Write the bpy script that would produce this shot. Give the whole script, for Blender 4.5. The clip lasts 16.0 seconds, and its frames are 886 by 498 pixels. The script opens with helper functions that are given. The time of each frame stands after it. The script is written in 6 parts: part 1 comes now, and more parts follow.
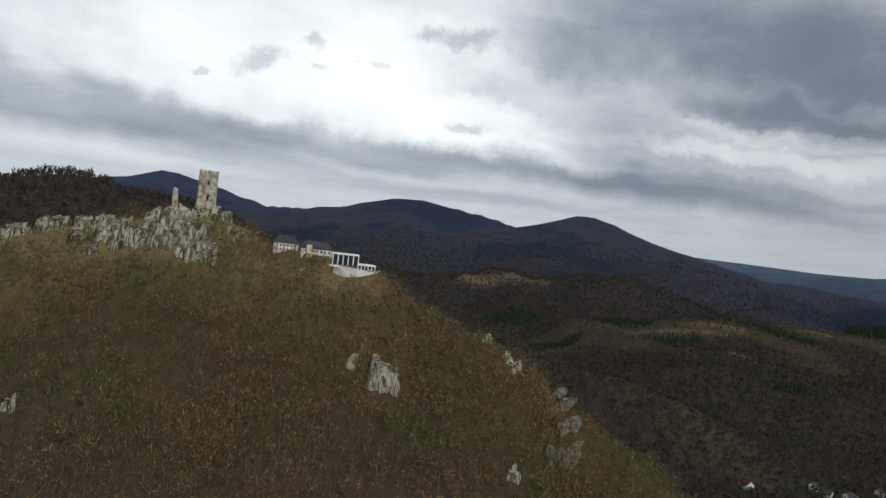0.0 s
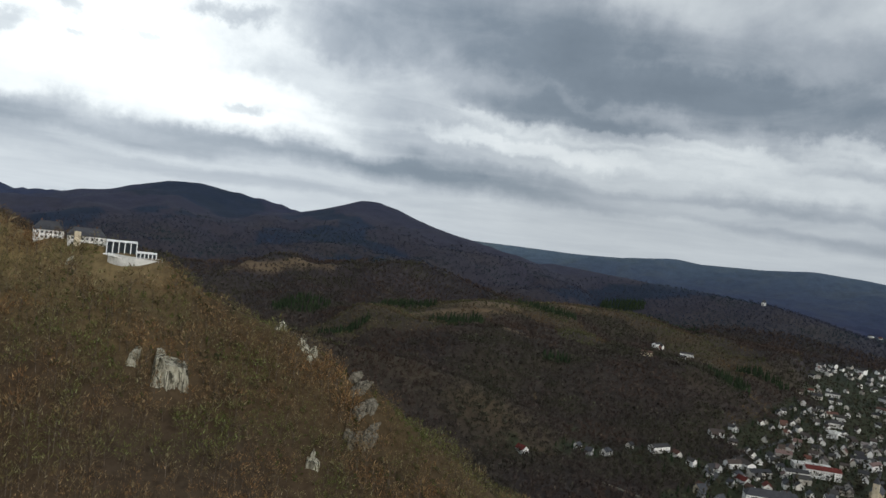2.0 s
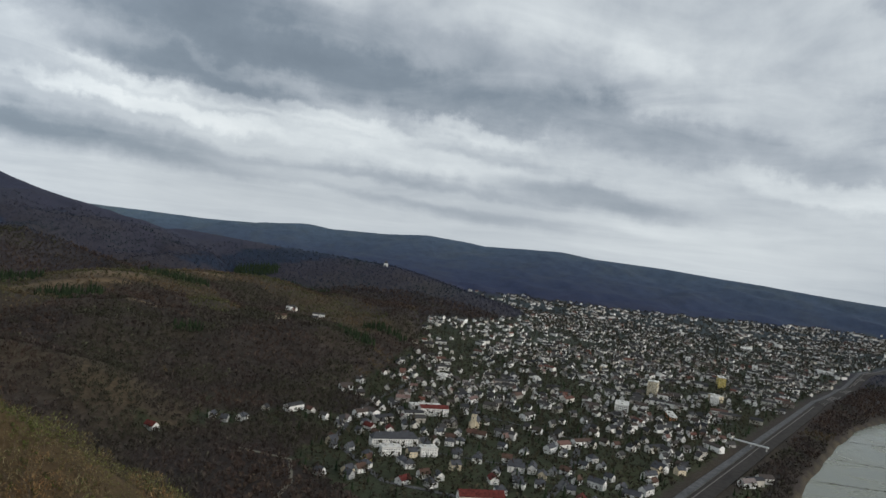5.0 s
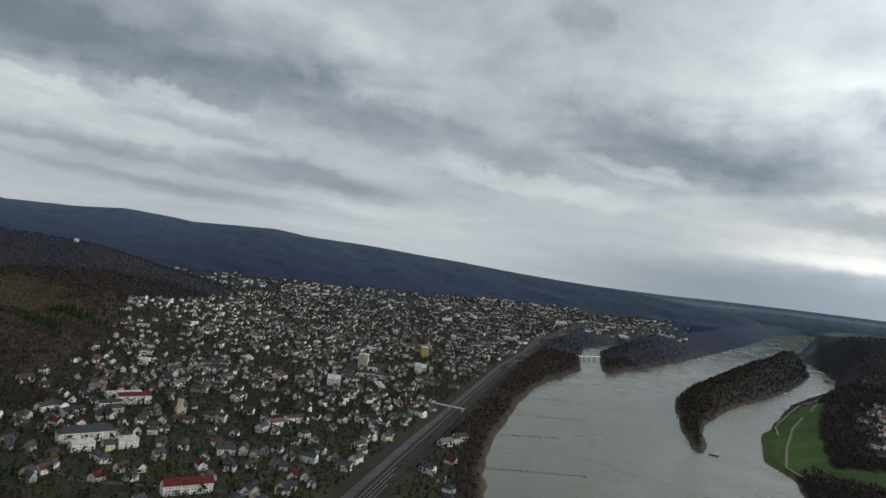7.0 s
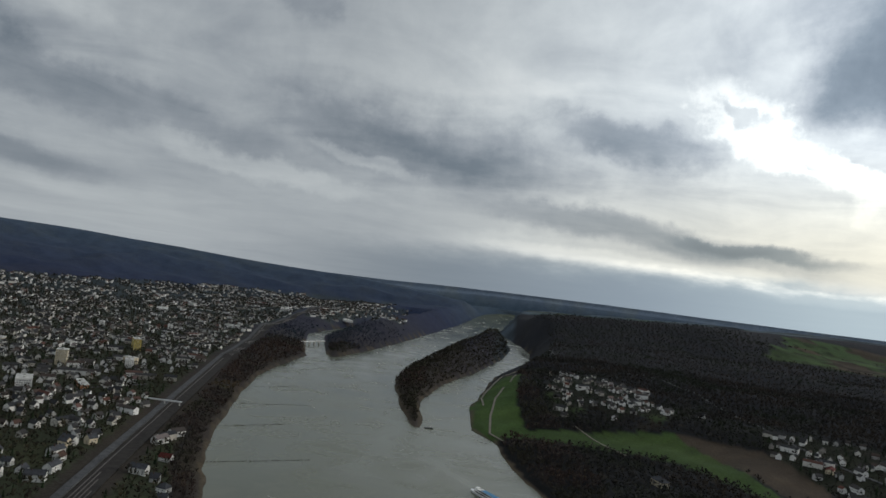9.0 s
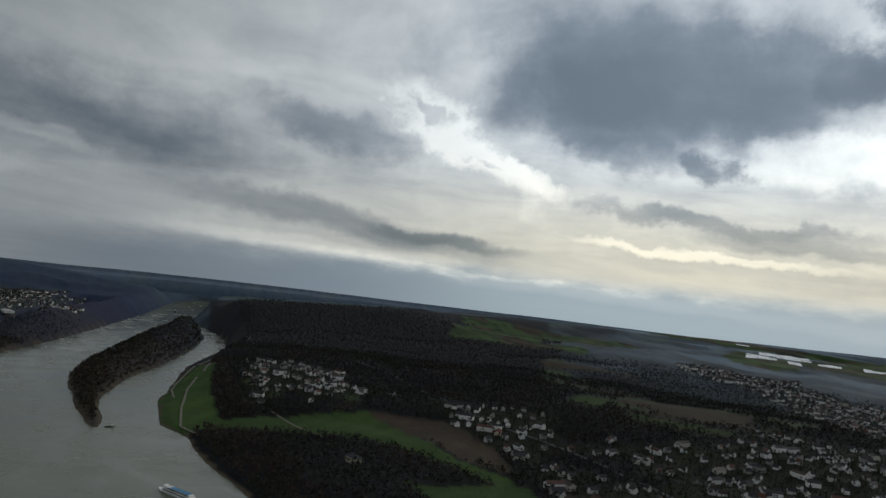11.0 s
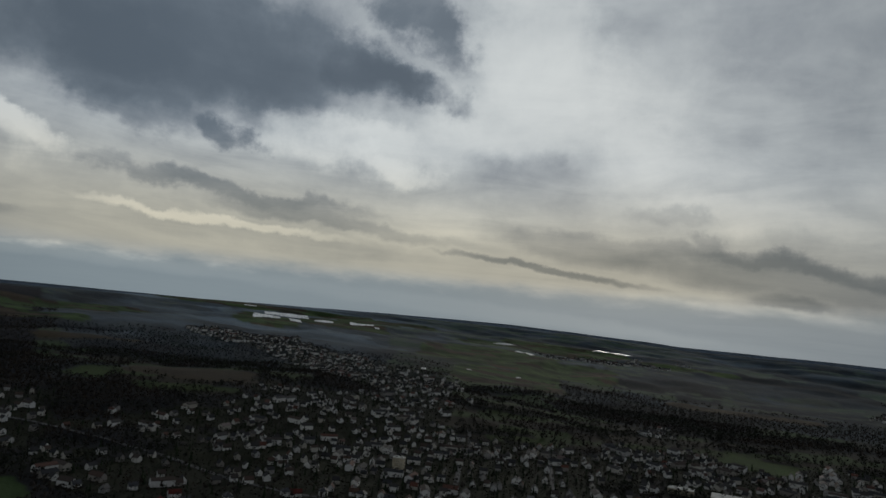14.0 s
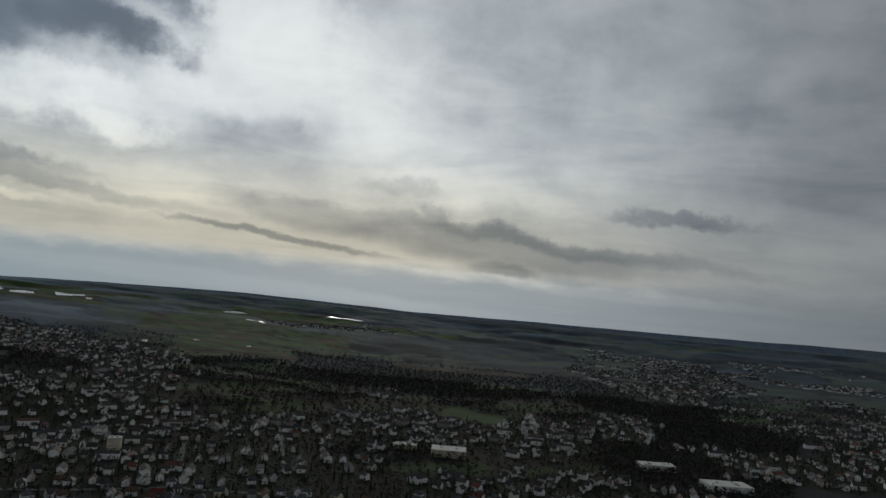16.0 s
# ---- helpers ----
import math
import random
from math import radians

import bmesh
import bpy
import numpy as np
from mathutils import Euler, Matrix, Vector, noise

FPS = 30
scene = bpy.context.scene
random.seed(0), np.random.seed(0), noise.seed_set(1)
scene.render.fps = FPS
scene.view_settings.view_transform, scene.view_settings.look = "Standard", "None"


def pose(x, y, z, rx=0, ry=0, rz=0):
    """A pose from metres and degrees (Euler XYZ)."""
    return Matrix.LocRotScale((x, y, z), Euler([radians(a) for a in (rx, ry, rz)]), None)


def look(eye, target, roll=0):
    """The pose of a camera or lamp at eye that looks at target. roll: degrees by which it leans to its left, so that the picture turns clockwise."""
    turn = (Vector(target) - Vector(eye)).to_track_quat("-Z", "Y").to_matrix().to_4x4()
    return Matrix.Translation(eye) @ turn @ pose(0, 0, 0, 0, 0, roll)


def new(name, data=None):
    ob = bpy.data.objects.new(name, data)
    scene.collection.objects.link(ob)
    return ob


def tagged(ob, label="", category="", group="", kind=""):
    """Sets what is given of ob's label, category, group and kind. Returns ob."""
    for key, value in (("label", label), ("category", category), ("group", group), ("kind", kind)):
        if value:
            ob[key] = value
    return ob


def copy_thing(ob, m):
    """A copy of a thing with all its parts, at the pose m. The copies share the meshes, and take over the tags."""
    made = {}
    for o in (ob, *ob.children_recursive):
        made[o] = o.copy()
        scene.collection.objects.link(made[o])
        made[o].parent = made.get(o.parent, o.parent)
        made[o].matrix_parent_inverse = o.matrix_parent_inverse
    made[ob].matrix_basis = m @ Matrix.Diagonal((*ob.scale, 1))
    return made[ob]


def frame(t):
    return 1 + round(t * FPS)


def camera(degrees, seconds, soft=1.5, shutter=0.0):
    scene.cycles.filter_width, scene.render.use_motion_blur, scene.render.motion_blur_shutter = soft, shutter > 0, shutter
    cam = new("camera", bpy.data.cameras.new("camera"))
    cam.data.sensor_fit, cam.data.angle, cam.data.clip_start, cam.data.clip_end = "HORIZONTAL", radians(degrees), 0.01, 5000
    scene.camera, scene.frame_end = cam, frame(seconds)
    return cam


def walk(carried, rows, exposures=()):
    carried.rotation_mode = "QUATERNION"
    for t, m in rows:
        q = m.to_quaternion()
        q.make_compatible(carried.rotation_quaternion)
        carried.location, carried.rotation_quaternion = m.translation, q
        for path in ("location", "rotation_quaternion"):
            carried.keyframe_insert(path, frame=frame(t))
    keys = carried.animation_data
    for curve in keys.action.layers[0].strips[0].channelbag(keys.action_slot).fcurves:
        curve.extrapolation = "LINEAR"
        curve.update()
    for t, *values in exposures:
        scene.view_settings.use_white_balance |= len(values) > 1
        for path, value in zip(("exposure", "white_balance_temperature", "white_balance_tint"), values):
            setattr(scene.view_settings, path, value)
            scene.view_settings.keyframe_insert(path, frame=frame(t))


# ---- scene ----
cam = camera(63.36, 16.0)
PATH = [
    (0.0, pose(-0.00, 0.00, 270.00, 88.376, -6.878, 0.000)),
    (0.5, pose(-1.82, 0.19, 270.15, 88.628, -7.050, -3.733)),
    (1.0, pose(-3.40, 0.37, 270.17, 88.807, -6.807, -7.158)),
    (1.5, pose(-4.60, 0.82, 270.01, 88.983, -6.737, -11.743)),
    (2.0, pose(-5.35, 1.80, 269.70, 89.174, -6.630, -17.190)),
    (2.5, pose(-5.66, 3.15, 269.28, 89.404, -6.634, -21.947)),
    (3.0, pose(-5.71, 4.27, 268.87, 89.616, -6.577, -26.775)),
    (3.5, pose(-5.68, 4.77, 268.60, 89.714, -6.435, -31.538)),
    (6.0, pose(-5.67, 4.85, 268.50, 90.014, -6.921, -57.245)),
    (6.5, pose(-5.66, 4.85, 268.49, 90.308, -7.055, -63.379)),
    (7.0, pose(-5.66, 4.85, 268.49, 90.634, -7.053, -68.699)),
    (7.5, pose(-5.66, 4.85, 268.49, 90.954, -6.966, -73.784)),
    (8.0, pose(-5.66, 4.85, 268.49, 91.351, -7.033, -79.271)),
    (10.5, pose(-5.66, 4.85, 268.49, 93.428, -6.826, -108.105)),
    (11.0, pose(-5.66, 4.85, 268.49, 93.853, -6.703, -114.321)),
    (11.5, pose(-5.66, 4.85, 268.49, 94.176, -6.620, -120.413)),
    (12.0, pose(-5.66, 4.85, 268.49, 94.404, -6.415, -126.396)),
    (12.5, pose(-5.66, 4.85, 268.49, 94.613, -6.226, -132.616)),
    (13.0, pose(-5.66, 4.85, 268.49, 94.868, -6.022, -139.964)),
    (13.5, pose(-5.66, 4.85, 268.49, 95.029, -5.875, -146.554)),
    (14.0, pose(-5.66, 4.85, 268.49, 95.012, -5.516, -152.033)),
    (14.5, pose(-5.66, 4.85, 268.49, 94.940, -5.231, -157.308)),
    (15.0, pose(-5.66, 4.85, 268.49, 94.780, -4.986, -162.499)),
    (15.5, pose(-5.66, 4.85, 268.49, 94.562, -4.909, -167.817)),
    (16.0, pose(-5.66, 4.85, 268.49, 94.293, -4.770, -173.107)),
]
walk(cam, PATH, exposures=[(0, -0.15, 6450, 10), (1.5, -0.05, 6450, 10), (3.5, 0.15, 6500, 10), (7, -0.12, 6500, 10), (11, -1.02, 6450, 9), (13, -1.5, 6450, 9), (14.5, -1.84, 6400, 9), (15.2, -1.74, 6400, 9), (16, -1.45, 6400, 9)])

# ---- light ----
world = bpy.data.worlds.new("overcast_sky")
scene.world = world
world.use_nodes = True
wt = world.node_tree
wt.nodes.clear()


class Graph:
    """Short calls for math nodes in one node tree."""

    def __init__(self, tree):
        self.tree = tree

    def node(self, kind, **settings):
        n = self.tree.nodes.new(kind)
        for key, value in settings.items():
            setattr(n, key, value)
        return n

    def put(self, socket, value):
        if isinstance(value, bpy.types.NodeSocket):
            self.tree.links.new(value, socket)
        else:
            socket.default_value = value

    def math(self, op, a, b=0.0, c=0.0, clamp=False):
        n = self.node("ShaderNodeMath", operation=op, use_clamp=clamp)
        for s, v in zip(n.inputs, (a, b, c)):
            self.put(s, v)
        return n.outputs[0]

    def add(self, a, b):
        return self.math("ADD", a, b)

    def sub(self, a, b):
        return self.math("SUBTRACT", a, b)

    def mul(self, a, b):
        return self.math("MULTIPLY", a, b)

    def smooth(self, v, lo, hi, a=0.0, b=1.0):
        n = self.node("ShaderNodeMapRange", interpolation_type="SMOOTHSTEP")
        for s, x in zip(n.inputs, (v, lo, hi, a, b)):
            self.put(s, x)
        return n.outputs[0]

    def noise(self, vec, scale, detail=4.0, rough=0.55, warp=0.0):
        n = self.node("ShaderNodeTexNoise")
        self.put(n.inputs["Vector"], vec)
        for key, x in (("Scale", scale), ("Detail", detail), ("Roughness", rough), ("Distortion", warp)):
            n.inputs[key].default_value = x
        return n.outputs["Fac"]

    def vec(self, x, y, z):
        n = self.node("ShaderNodeCombineXYZ")
        for s, v in zip(n.inputs, (x, y, z)):
            self.put(s, v)
        return n.outputs[0]

    def mix(self, fac, a, b, blend="MIX"):
        n = self.node("ShaderNodeMix", data_type="RGBA", blend_type=blend)
        for s, v in ((n.inputs[0], fac), (n.inputs[6], a), (n.inputs[7], b)):
            self.put(s, v if isinstance(v, (bpy.types.NodeSocket, float, int)) else (*v, 1.0))
        return n.outputs[2]

    def ramp(self, fac, stops):
        n = self.node("ShaderNodeValToRGB")
        e = n.color_ramp.elements
        while len(e) < len(stops):
            e.new(0.5)
        for k, (p, c) in zip(e, stops):
            k.position, k.color = p, (*c, 1.0)
        self.put(n.inputs[0], fac)
        return n.outputs[0]


# SKYBEGIN
SUN_AZ, SUN_EL = 166.0, 18.0   # degrees: clockwise from +y, above the horizon
g = Graph(wt)
sky = g.node("ShaderNodeTexSky", sky_type="NISHITA", sun_disc=False)
sky.sun_elevation, sky.sun_rotation = radians(SUN_EL), radians(SUN_AZ)
sky.altitude, sky.air_density, sky.dust_density = 300, 1.2, 2.0
way = g.node("ShaderNodeTexCoord").outputs["Generated"]
sep = g.node("ShaderNodeSeparateXYZ")
g.put(sep.inputs[0], way)
dx, dy, dz = sep.outputs
# bearing from -100 to 260 degrees, and elevation
c80, s80 = math.cos(radians(80)), math.sin(radians(80))
az = g.add(80, g.mul(57.2958, g.math("ARCTAN2", g.sub(g.mul(dx, c80), g.mul(dy, s80)), g.add(g.mul(dx, s80), g.mul(dy, c80)))))
el = g.mul(g.math("ARCSINE", dz), 57.2958)
# the cloud deck: the direction cast on a level sheet
low = g.math("MAXIMUM", g.add(dz, 0.07), 0.03)
deck = g.vec(g.math("DIVIDE", dx, low), g.math("DIVIDE", dy, low), 0.0)
broad = g.noise(deck, 0.5, 6.0, 0.58, 0.5)
fine = g.noise(deck, 1.5, 5.0, 0.55, 0.8)
puffs = g.noise(way, 9.0, 6.0, 0.6, 0.3)
lift = g.smooth(el, 0.5, 12.0, 0.22, 1.0)
shift = g.sub(g.noise(way, 7.0, 6.0, 0.62), 0.5)
shift2 = g.sub(g.noise(g.vec(dy, dz, dx), 8.0, 6.0, 0.62), 0.5)
spot = g.vec(g.add(az, g.mul(g.mul(shift, lift), 15.0)), g.add(el, g.mul(g.mul(shift2, lift), 7.0)), 0.0)
tone = g.add(0.56, g.mul(g.mul(g.sub(broad, 0.5), g.smooth(el, 0.0, 9.0, 0.35, 1.0)), 0.5))
tone = g.add(tone, g.mul(g.mul(g.sub(fine, 0.5), g.smooth(el, 2.0, 14.0, 0.12, 1.0)), 0.4))
tone = g.add(tone, g.mul(g.mul(g.sub(puffs, 0.5), lift), 0.32))


banks = 0


def cloud(at, up, wide, tall, tilt, amount):
    """One bank of cloud (dark) or break in the clouds (light), in degrees of bearing and elevation."""
    global tone, spot, banks
    banks += 1
    if banks % 20 == 0:      # keeps the node chain in sequence
        n = g.node("ShaderNodeVectorMath", operation="ADD")
        g.put(n.inputs[0], spot)
        g.put(n.inputs[1], g.vec(g.mul(tone, 1e-6), 0.0, 0.0))
        spot = n.outputs[0]
    m = g.node("ShaderNodeMapping", vector_type="TEXTURE")
    g.put(m.inputs["Vector"], spot)
    m.inputs["Location"].default_value = (at, up, 0)
    m.inputs["Rotation"].default_value = (0, 0, radians(tilt))
    m.inputs["Scale"].default_value = (wide, tall, 1)
    n = g.node("ShaderNodeVectorMath", operation="LENGTH")
    g.put(n.inputs[0], m.outputs[0])
    tone = g.add(tone, g.smooth(n.outputs["Value"], 0.45, 1.35, amount, 0.0))


cloud(-11.5, 12.3, 14.6, 6.8, 1, +0.32)
cloud(-6.9, 10.5, 7.6, 5.0, 0, +0.15)
cloud(-29.4, 10.1, 13.3, 5.0, 4, +0.20)
cloud(19.4, 16.9, 15.1, 4.7, -11, -0.24)
cloud(7.9, 14.3, 7.4, 2.0, -10, -0.16)
cloud(26.3, 10.2, 9.7, 1.6, -9, -0.27)
cloud(32.9, 14.1, 20.6, 3.8, -6, -0.13)
cloud(54.2, 14.1, 9.4, 2.7, -12, -0.12)
cloud(59.0, 14.1, 4.1, 2.7, -8, +0.12)
cloud(-11.8, 12.7, 1.3, 0.7, 2, -0.30)
cloud(-1.3, 14.8, 2.1, 0.8, -0, -0.30)
cloud(-16.4, 10.4, 2.3, 0.8, 3, -0.30)
cloud(-11.1, 10.6, 1.3, 0.4, 2, -0.30)
cloud(-7.2, 11.7, 0.6, 0.5, 1, -0.30)
cloud(1.2, 7.9, 1.9, 0.5, -0, -0.30)
cloud(-20.7, 10.1, 0.8, 0.3, 4, -0.30)
cloud(-27.2, 5.7, 16.7, 2.2, -4, -0.27)
cloud(-8.0, 5.4, 11.6, 1.2, -3, -0.22)
cloud(15.5, 5.5, 19.0, 1.2, -4, -0.22)
cloud(-23.2, 2.9, 12.3, 0.9, 1, +0.10)
cloud(23.3, 7.7, 9.2, 0.7, -5, +0.22)
cloud(4.4, 6.6, 8.8, 1.0, -3, +0.22)
cloud(-4.2, 2.9, 21.9, 0.6, -1, -0.10)
cloud(15.9, 7.4, 11.3, 1.0, -1, -0.05)
cloud(31.3, 8.8, 13.3, 0.8, -3, +0.22)
cloud(46.7, 9.3, 6.1, 0.9, -7, +0.18)
cloud(12.1, 4.9, 17.2, 1.0, -4, -0.16)
cloud(49.1, 6.4, 15.4, 1.4, -6, -0.10)
cloud(45.2, 3.7, 17.2, 0.6, -3, +0.12)
cloud(0.9, 8.5, 7.1, 2.0, -5, +0.30)
cloud(40.6, 11.8, 14.8, 2.2, -8, -0.16)
cloud(60.9, 10.2, 14.8, 1.9, -10, -0.15)
cloud(87.9, 16.7, 11.2, 5.4, -7, +0.05)
cloud(77.8, 19.1, 3.5, 1.4, -12, -0.12)
cloud(88.9, 11.1, 12.1, 2.3, -12, -0.14)
cloud(76.8, 6.2, 8.6, 0.8, -5, +0.14)
cloud(83.0, 8.5, 4.6, 0.7, -12, +0.18)
cloud(45.3, 3.7, 14.5, 1.3, -4, -0.18)
cloud(43.1, 6.6, 11.9, 1.1, -6, +0.16)
cloud(96.2, 3.3, 6.6, 0.8, -2, +0.10)
cloud(64.6, 2.0, 11.7, 2.0, -0, +0.07)
cloud(58.0, 4.7, 8.9, 0.9, -5, -0.15)
cloud(85.5, 9.8, 11.5, 2.5, -9, -0.20)
cloud(104.0, 12.0, 7.6, 1.9, -7, -0.24)
cloud(96.3, 17.3, 11.0, 4.1, 3, +0.05)
cloud(115.0, 12.3, 6.8, 1.8, -38, +0.36)
cloud(119.8, 9.9, 3.6, 1.0, -21, +0.30)
cloud(129.8, 19.2, 16.9, 5.4, -12, -0.27)
cloud(128.0, 12.4, 5.1, 1.9, -10, -0.26)
cloud(122.3, 15.9, 7.0, 2.7, -3, -0.15)
cloud(142.2, 12.3, 7.4, 2.3, -13, +0.19)
cloud(116.3, 10.8, 1.2, 0.5, -20, -0.30)
cloud(112.4, 14.5, 1.8, 0.6, -19, -0.30)
cloud(134.7, 11.9, 2.4, 1.0, -5, -0.30)
cloud(105.4, 5.0, 13.5, 1.2, -5, -0.25)
cloud(113.6, 4.7, 6.3, 0.6, -3, -0.20)
cloud(117.1, 1.8, 17.9, 0.5, -2, +0.26)
cloud(103.9, 2.6, 13.4, 0.6, -2, +0.12)
cloud(134.0, 5.4, 9.3, 0.4, -4, +0.25)
cloud(138.0, 4.6, 10.3, 1.0, -3, -0.08)
cloud(148.8, 14.0, 10.7, 2.7, -12, +0.12)
cloud(158.2, 21.5, 5.8, 5.0, -11, +0.13)
cloud(148.1, 22.2, 4.7, 1.8, -25, -0.34)
cloud(148.5, 17.7, 3.8, 1.4, -16, -0.30)
cloud(146.9, 10.9, 4.2, 1.1, -4, +0.15)
cloud(143.9, 6.0, 10.7, 0.6, -4, -0.16)
cloud(156.2, 11.7, 5.9, 1.4, -12, -0.05)
cloud(122.3, 1.9, 13.4, 0.4, -1, +0.20)
cloud(132.4, 17.1, 15.9, 5.0, -3, -0.22)
cloud(145.3, 18.2, 4.8, 2.0, -23, -0.30)
cloud(142.5, 12.3, 10.2, 2.3, -8, +0.08)
cloud(134.7, 7.7, 10.8, 0.7, -4, -0.20)
cloud(158.3, 21.4, 6.5, 5.4, -3, +0.06)
cloud(170.2, 15.8, 5.1, 2.5, -6, -0.07)
cloud(153.8, 11.4, 5.0, 1.1, -2, -0.05)
cloud(180.3, 19.6, 9.2, 7.2, -11, -0.07)
cloud(178.3, 4.6, 11.7, 1.4, -4, -0.22)
cloud(177.6, 3.1, 2.7, 0.5, -3, -0.20)
cloud(159.9, 4.1, 8.0, 0.3, -4, -0.24)
cloud(162.0, 6.1, 7.1, 1.3, -5, -0.16)
cloud(154.4, 0.4, 21.7, 0.7, -3, +0.20)
cloud(168.5, 8.8, 3.5, 0.8, -4, -0.14)
cloud(161.4, 17.3, 13.7, 5.0, -1, +0.10)
cloud(170.6, 16.2, 3.7, 2.3, -2, -0.05)
cloud(190.8, 7.6, 5.2, 0.7, -7, -0.26)
cloud(173.1, 8.9, 11.2, 1.4, -3, +0.10)
cloud(182.4, 5.1, 16.3, 0.6, -6, -0.14)
cloud(196.5, 11.6, 10.5, 2.7, -8, -0.05)
cloud(172.3, 7.0, 1.8, 0.5, -12, -0.12)
cloud(182.6, 2.0, 16.2, 0.5, -3, +0.12)
cloud(177.3, 13.2, 21.1, 5.9, -5, +0.14)
cloud(151.5, 6.9, 12.7, 2.3, -0, +0.08)
cloud(152.0, 15.2, 11.5, 2.7, -2, +0.12)
cloud(142.9, 12.5, 5.0, 1.8, -8, +0.08)

sunward = g.smooth(g.math("ABSOLUTE", g.sub(az, 147.0)), 15.0, 68.0, 1.0, 0.0)
tone = g.add(0.52, g.mul(g.sub(tone, 0.5), g.add(1.0, g.mul(sunward, 0.3))))
cloud_colour = g.ramp(g.smooth(tone, -0.28, 1.2), [(0.0, (0.135, 0.172, 0.217)), (0.25, (0.205, 0.25, 0.302)), (0.5, (0.385, 0.43, 0.48)), (0.75, (0.63, 0.68, 0.71)), (1.0, (0.92, 0.96, 0.96))])
# the air is warmer low down towards the sun, and blue-grey just over the far land
warm = g.mul(sunward, g.mul(g.smooth(el, 0.8, 3.5), g.smooth(el, 4.0, 13.0, 1.0, 0.0)))
cloud_colour = g.mix(g.mul(warm, 1.0), cloud_colour, g.mix(1.0, cloud_colour, (1.13, 1.0, 0.79), "MULTIPLY"))
ragged = g.add(el, g.mul(g.sub(g.noise(g.vec(dx, dy, g.mul(dz, 3.0)), 14.0, 5.0, 0.6), 0.5), 2.2))
veil = g.mul(g.smooth(ragged, 1.5, 3.0, 1.0, 0.0), g.mul(g.smooth(az, 75.0, 115.0), g.smooth(az, 150.0, 200.0, 1.0, 0.55)))
cloud_colour = g.mix(g.mul(veil, 0.85), cloud_colour, (0.275, 0.345, 0.385))
murk = g.mul(g.smooth(ragged, 0.6, 3.2, 1.0, 0.0), g.mul(g.smooth(az, 72.0, 92.0), g.smooth(az, 104.0, 122.0, 1.0, 0.0)))
cloud_colour = g.mix(g.mul(murk, 0.7), cloud_colour, (0.2, 0.25, 0.31))
cloud_colour = g.mix(1.0, cloud_colour, (10.0, 10.0, 10.0), "MULTIPLY")
glow = g.add(g.smooth(az, 0.0, 32.0, 1.25, 1.0), g.mul(sunward, 1.35))
cloud_colour = g.mix(1.0, cloud_colour, g.vec(glow, glow, glow), "MULTIPLY")
both = g.mix(0.97, sky.outputs[0], cloud_colour)
back = g.node("ShaderNodeBackground")
g.put(back.inputs[0], both)
back.inputs[1].default_value = 0.1
g.put(g.node("ShaderNodeOutputWorld").inputs[0], back.outputs[0])

sun = new("sun", bpy.data.lights.new("sun", "SUN"))
sun.data.energy, sun.data.angle, sun.data.color = 1.5, radians(10), (1.0, 0.93, 0.82)
sa, se = radians(SUN_AZ), radians(SUN_EL)
sun.matrix_world = look((0, 0, 900), Vector((0, 0, 900)) - Vector((math.sin(sa) * math.cos(se), math.cos(sa) * math.cos(se), math.sin(se))))


# ---- materials ----
def material(name, rough=0.9, metallic=0.0, spec=0.1):
    m = bpy.data.materials.new(name)
    m.use_nodes = True
    gr = Graph(m.node_tree)
    bsdf = m.node_tree.nodes["Principled BSDF"]
    bsdf.inputs["Roughness"].default_value = rough
    bsdf.inputs["Metallic"].default_value = metallic
    bsdf.inputs["Specular IOR Level"].default_value = spec
    return m, gr, bsdf


def spots(gr):
    return gr.node("ShaderNodeTexCoord").outputs["Object"]


def relief(gr, bsdf, height, strength, distance):
    b = gr.node("ShaderNodeBump")
    b.inputs["Strength"].default_value = strength
    b.inputs["Distance"].default_value = distance
    gr.put(b.inputs["Height"], height)
    gr.put(bsdf.inputs["Normal"], b.outputs[0])


def plain(name, colour, rough=0.85, grain=1.0, vary=0.25, metallic=0.0, dark=None, per_object=0.0):
    """A surface of one colour with stains at two scales and a little relief."""
    m, gr, bsdf = material(name, rough, metallic)
    p = spots(gr)
    a = gr.noise(p, 0.35 / grain, 4.0, 0.6)
    b = gr.noise(p, 3.0 / grain, 4.0, 0.65)
    f = gr.add(gr.mul(a, 0.6), gr.mul(b, 0.4))
    dark = dark or tuple(c * (1 - vary) * 0.8 for c in colour)
    light = tuple(min(0.95, c * (1 + vary * 0.5)) for c in colour)
    c = gr.mix(gr.smooth(f, 0.35, 0.65), dark, light)
    if per_object:
        r = gr.node("ShaderNodeObjectInfo").outputs["Random"]
        c = gr.mix(gr.mul(r, per_object), c, tuple(x * 0.55 for x in colour))
    gr.put(bsdf.inputs["Base Color"], c)
    relief(gr, bsdf, b, 0.4, 0.05 * grain)
    return m


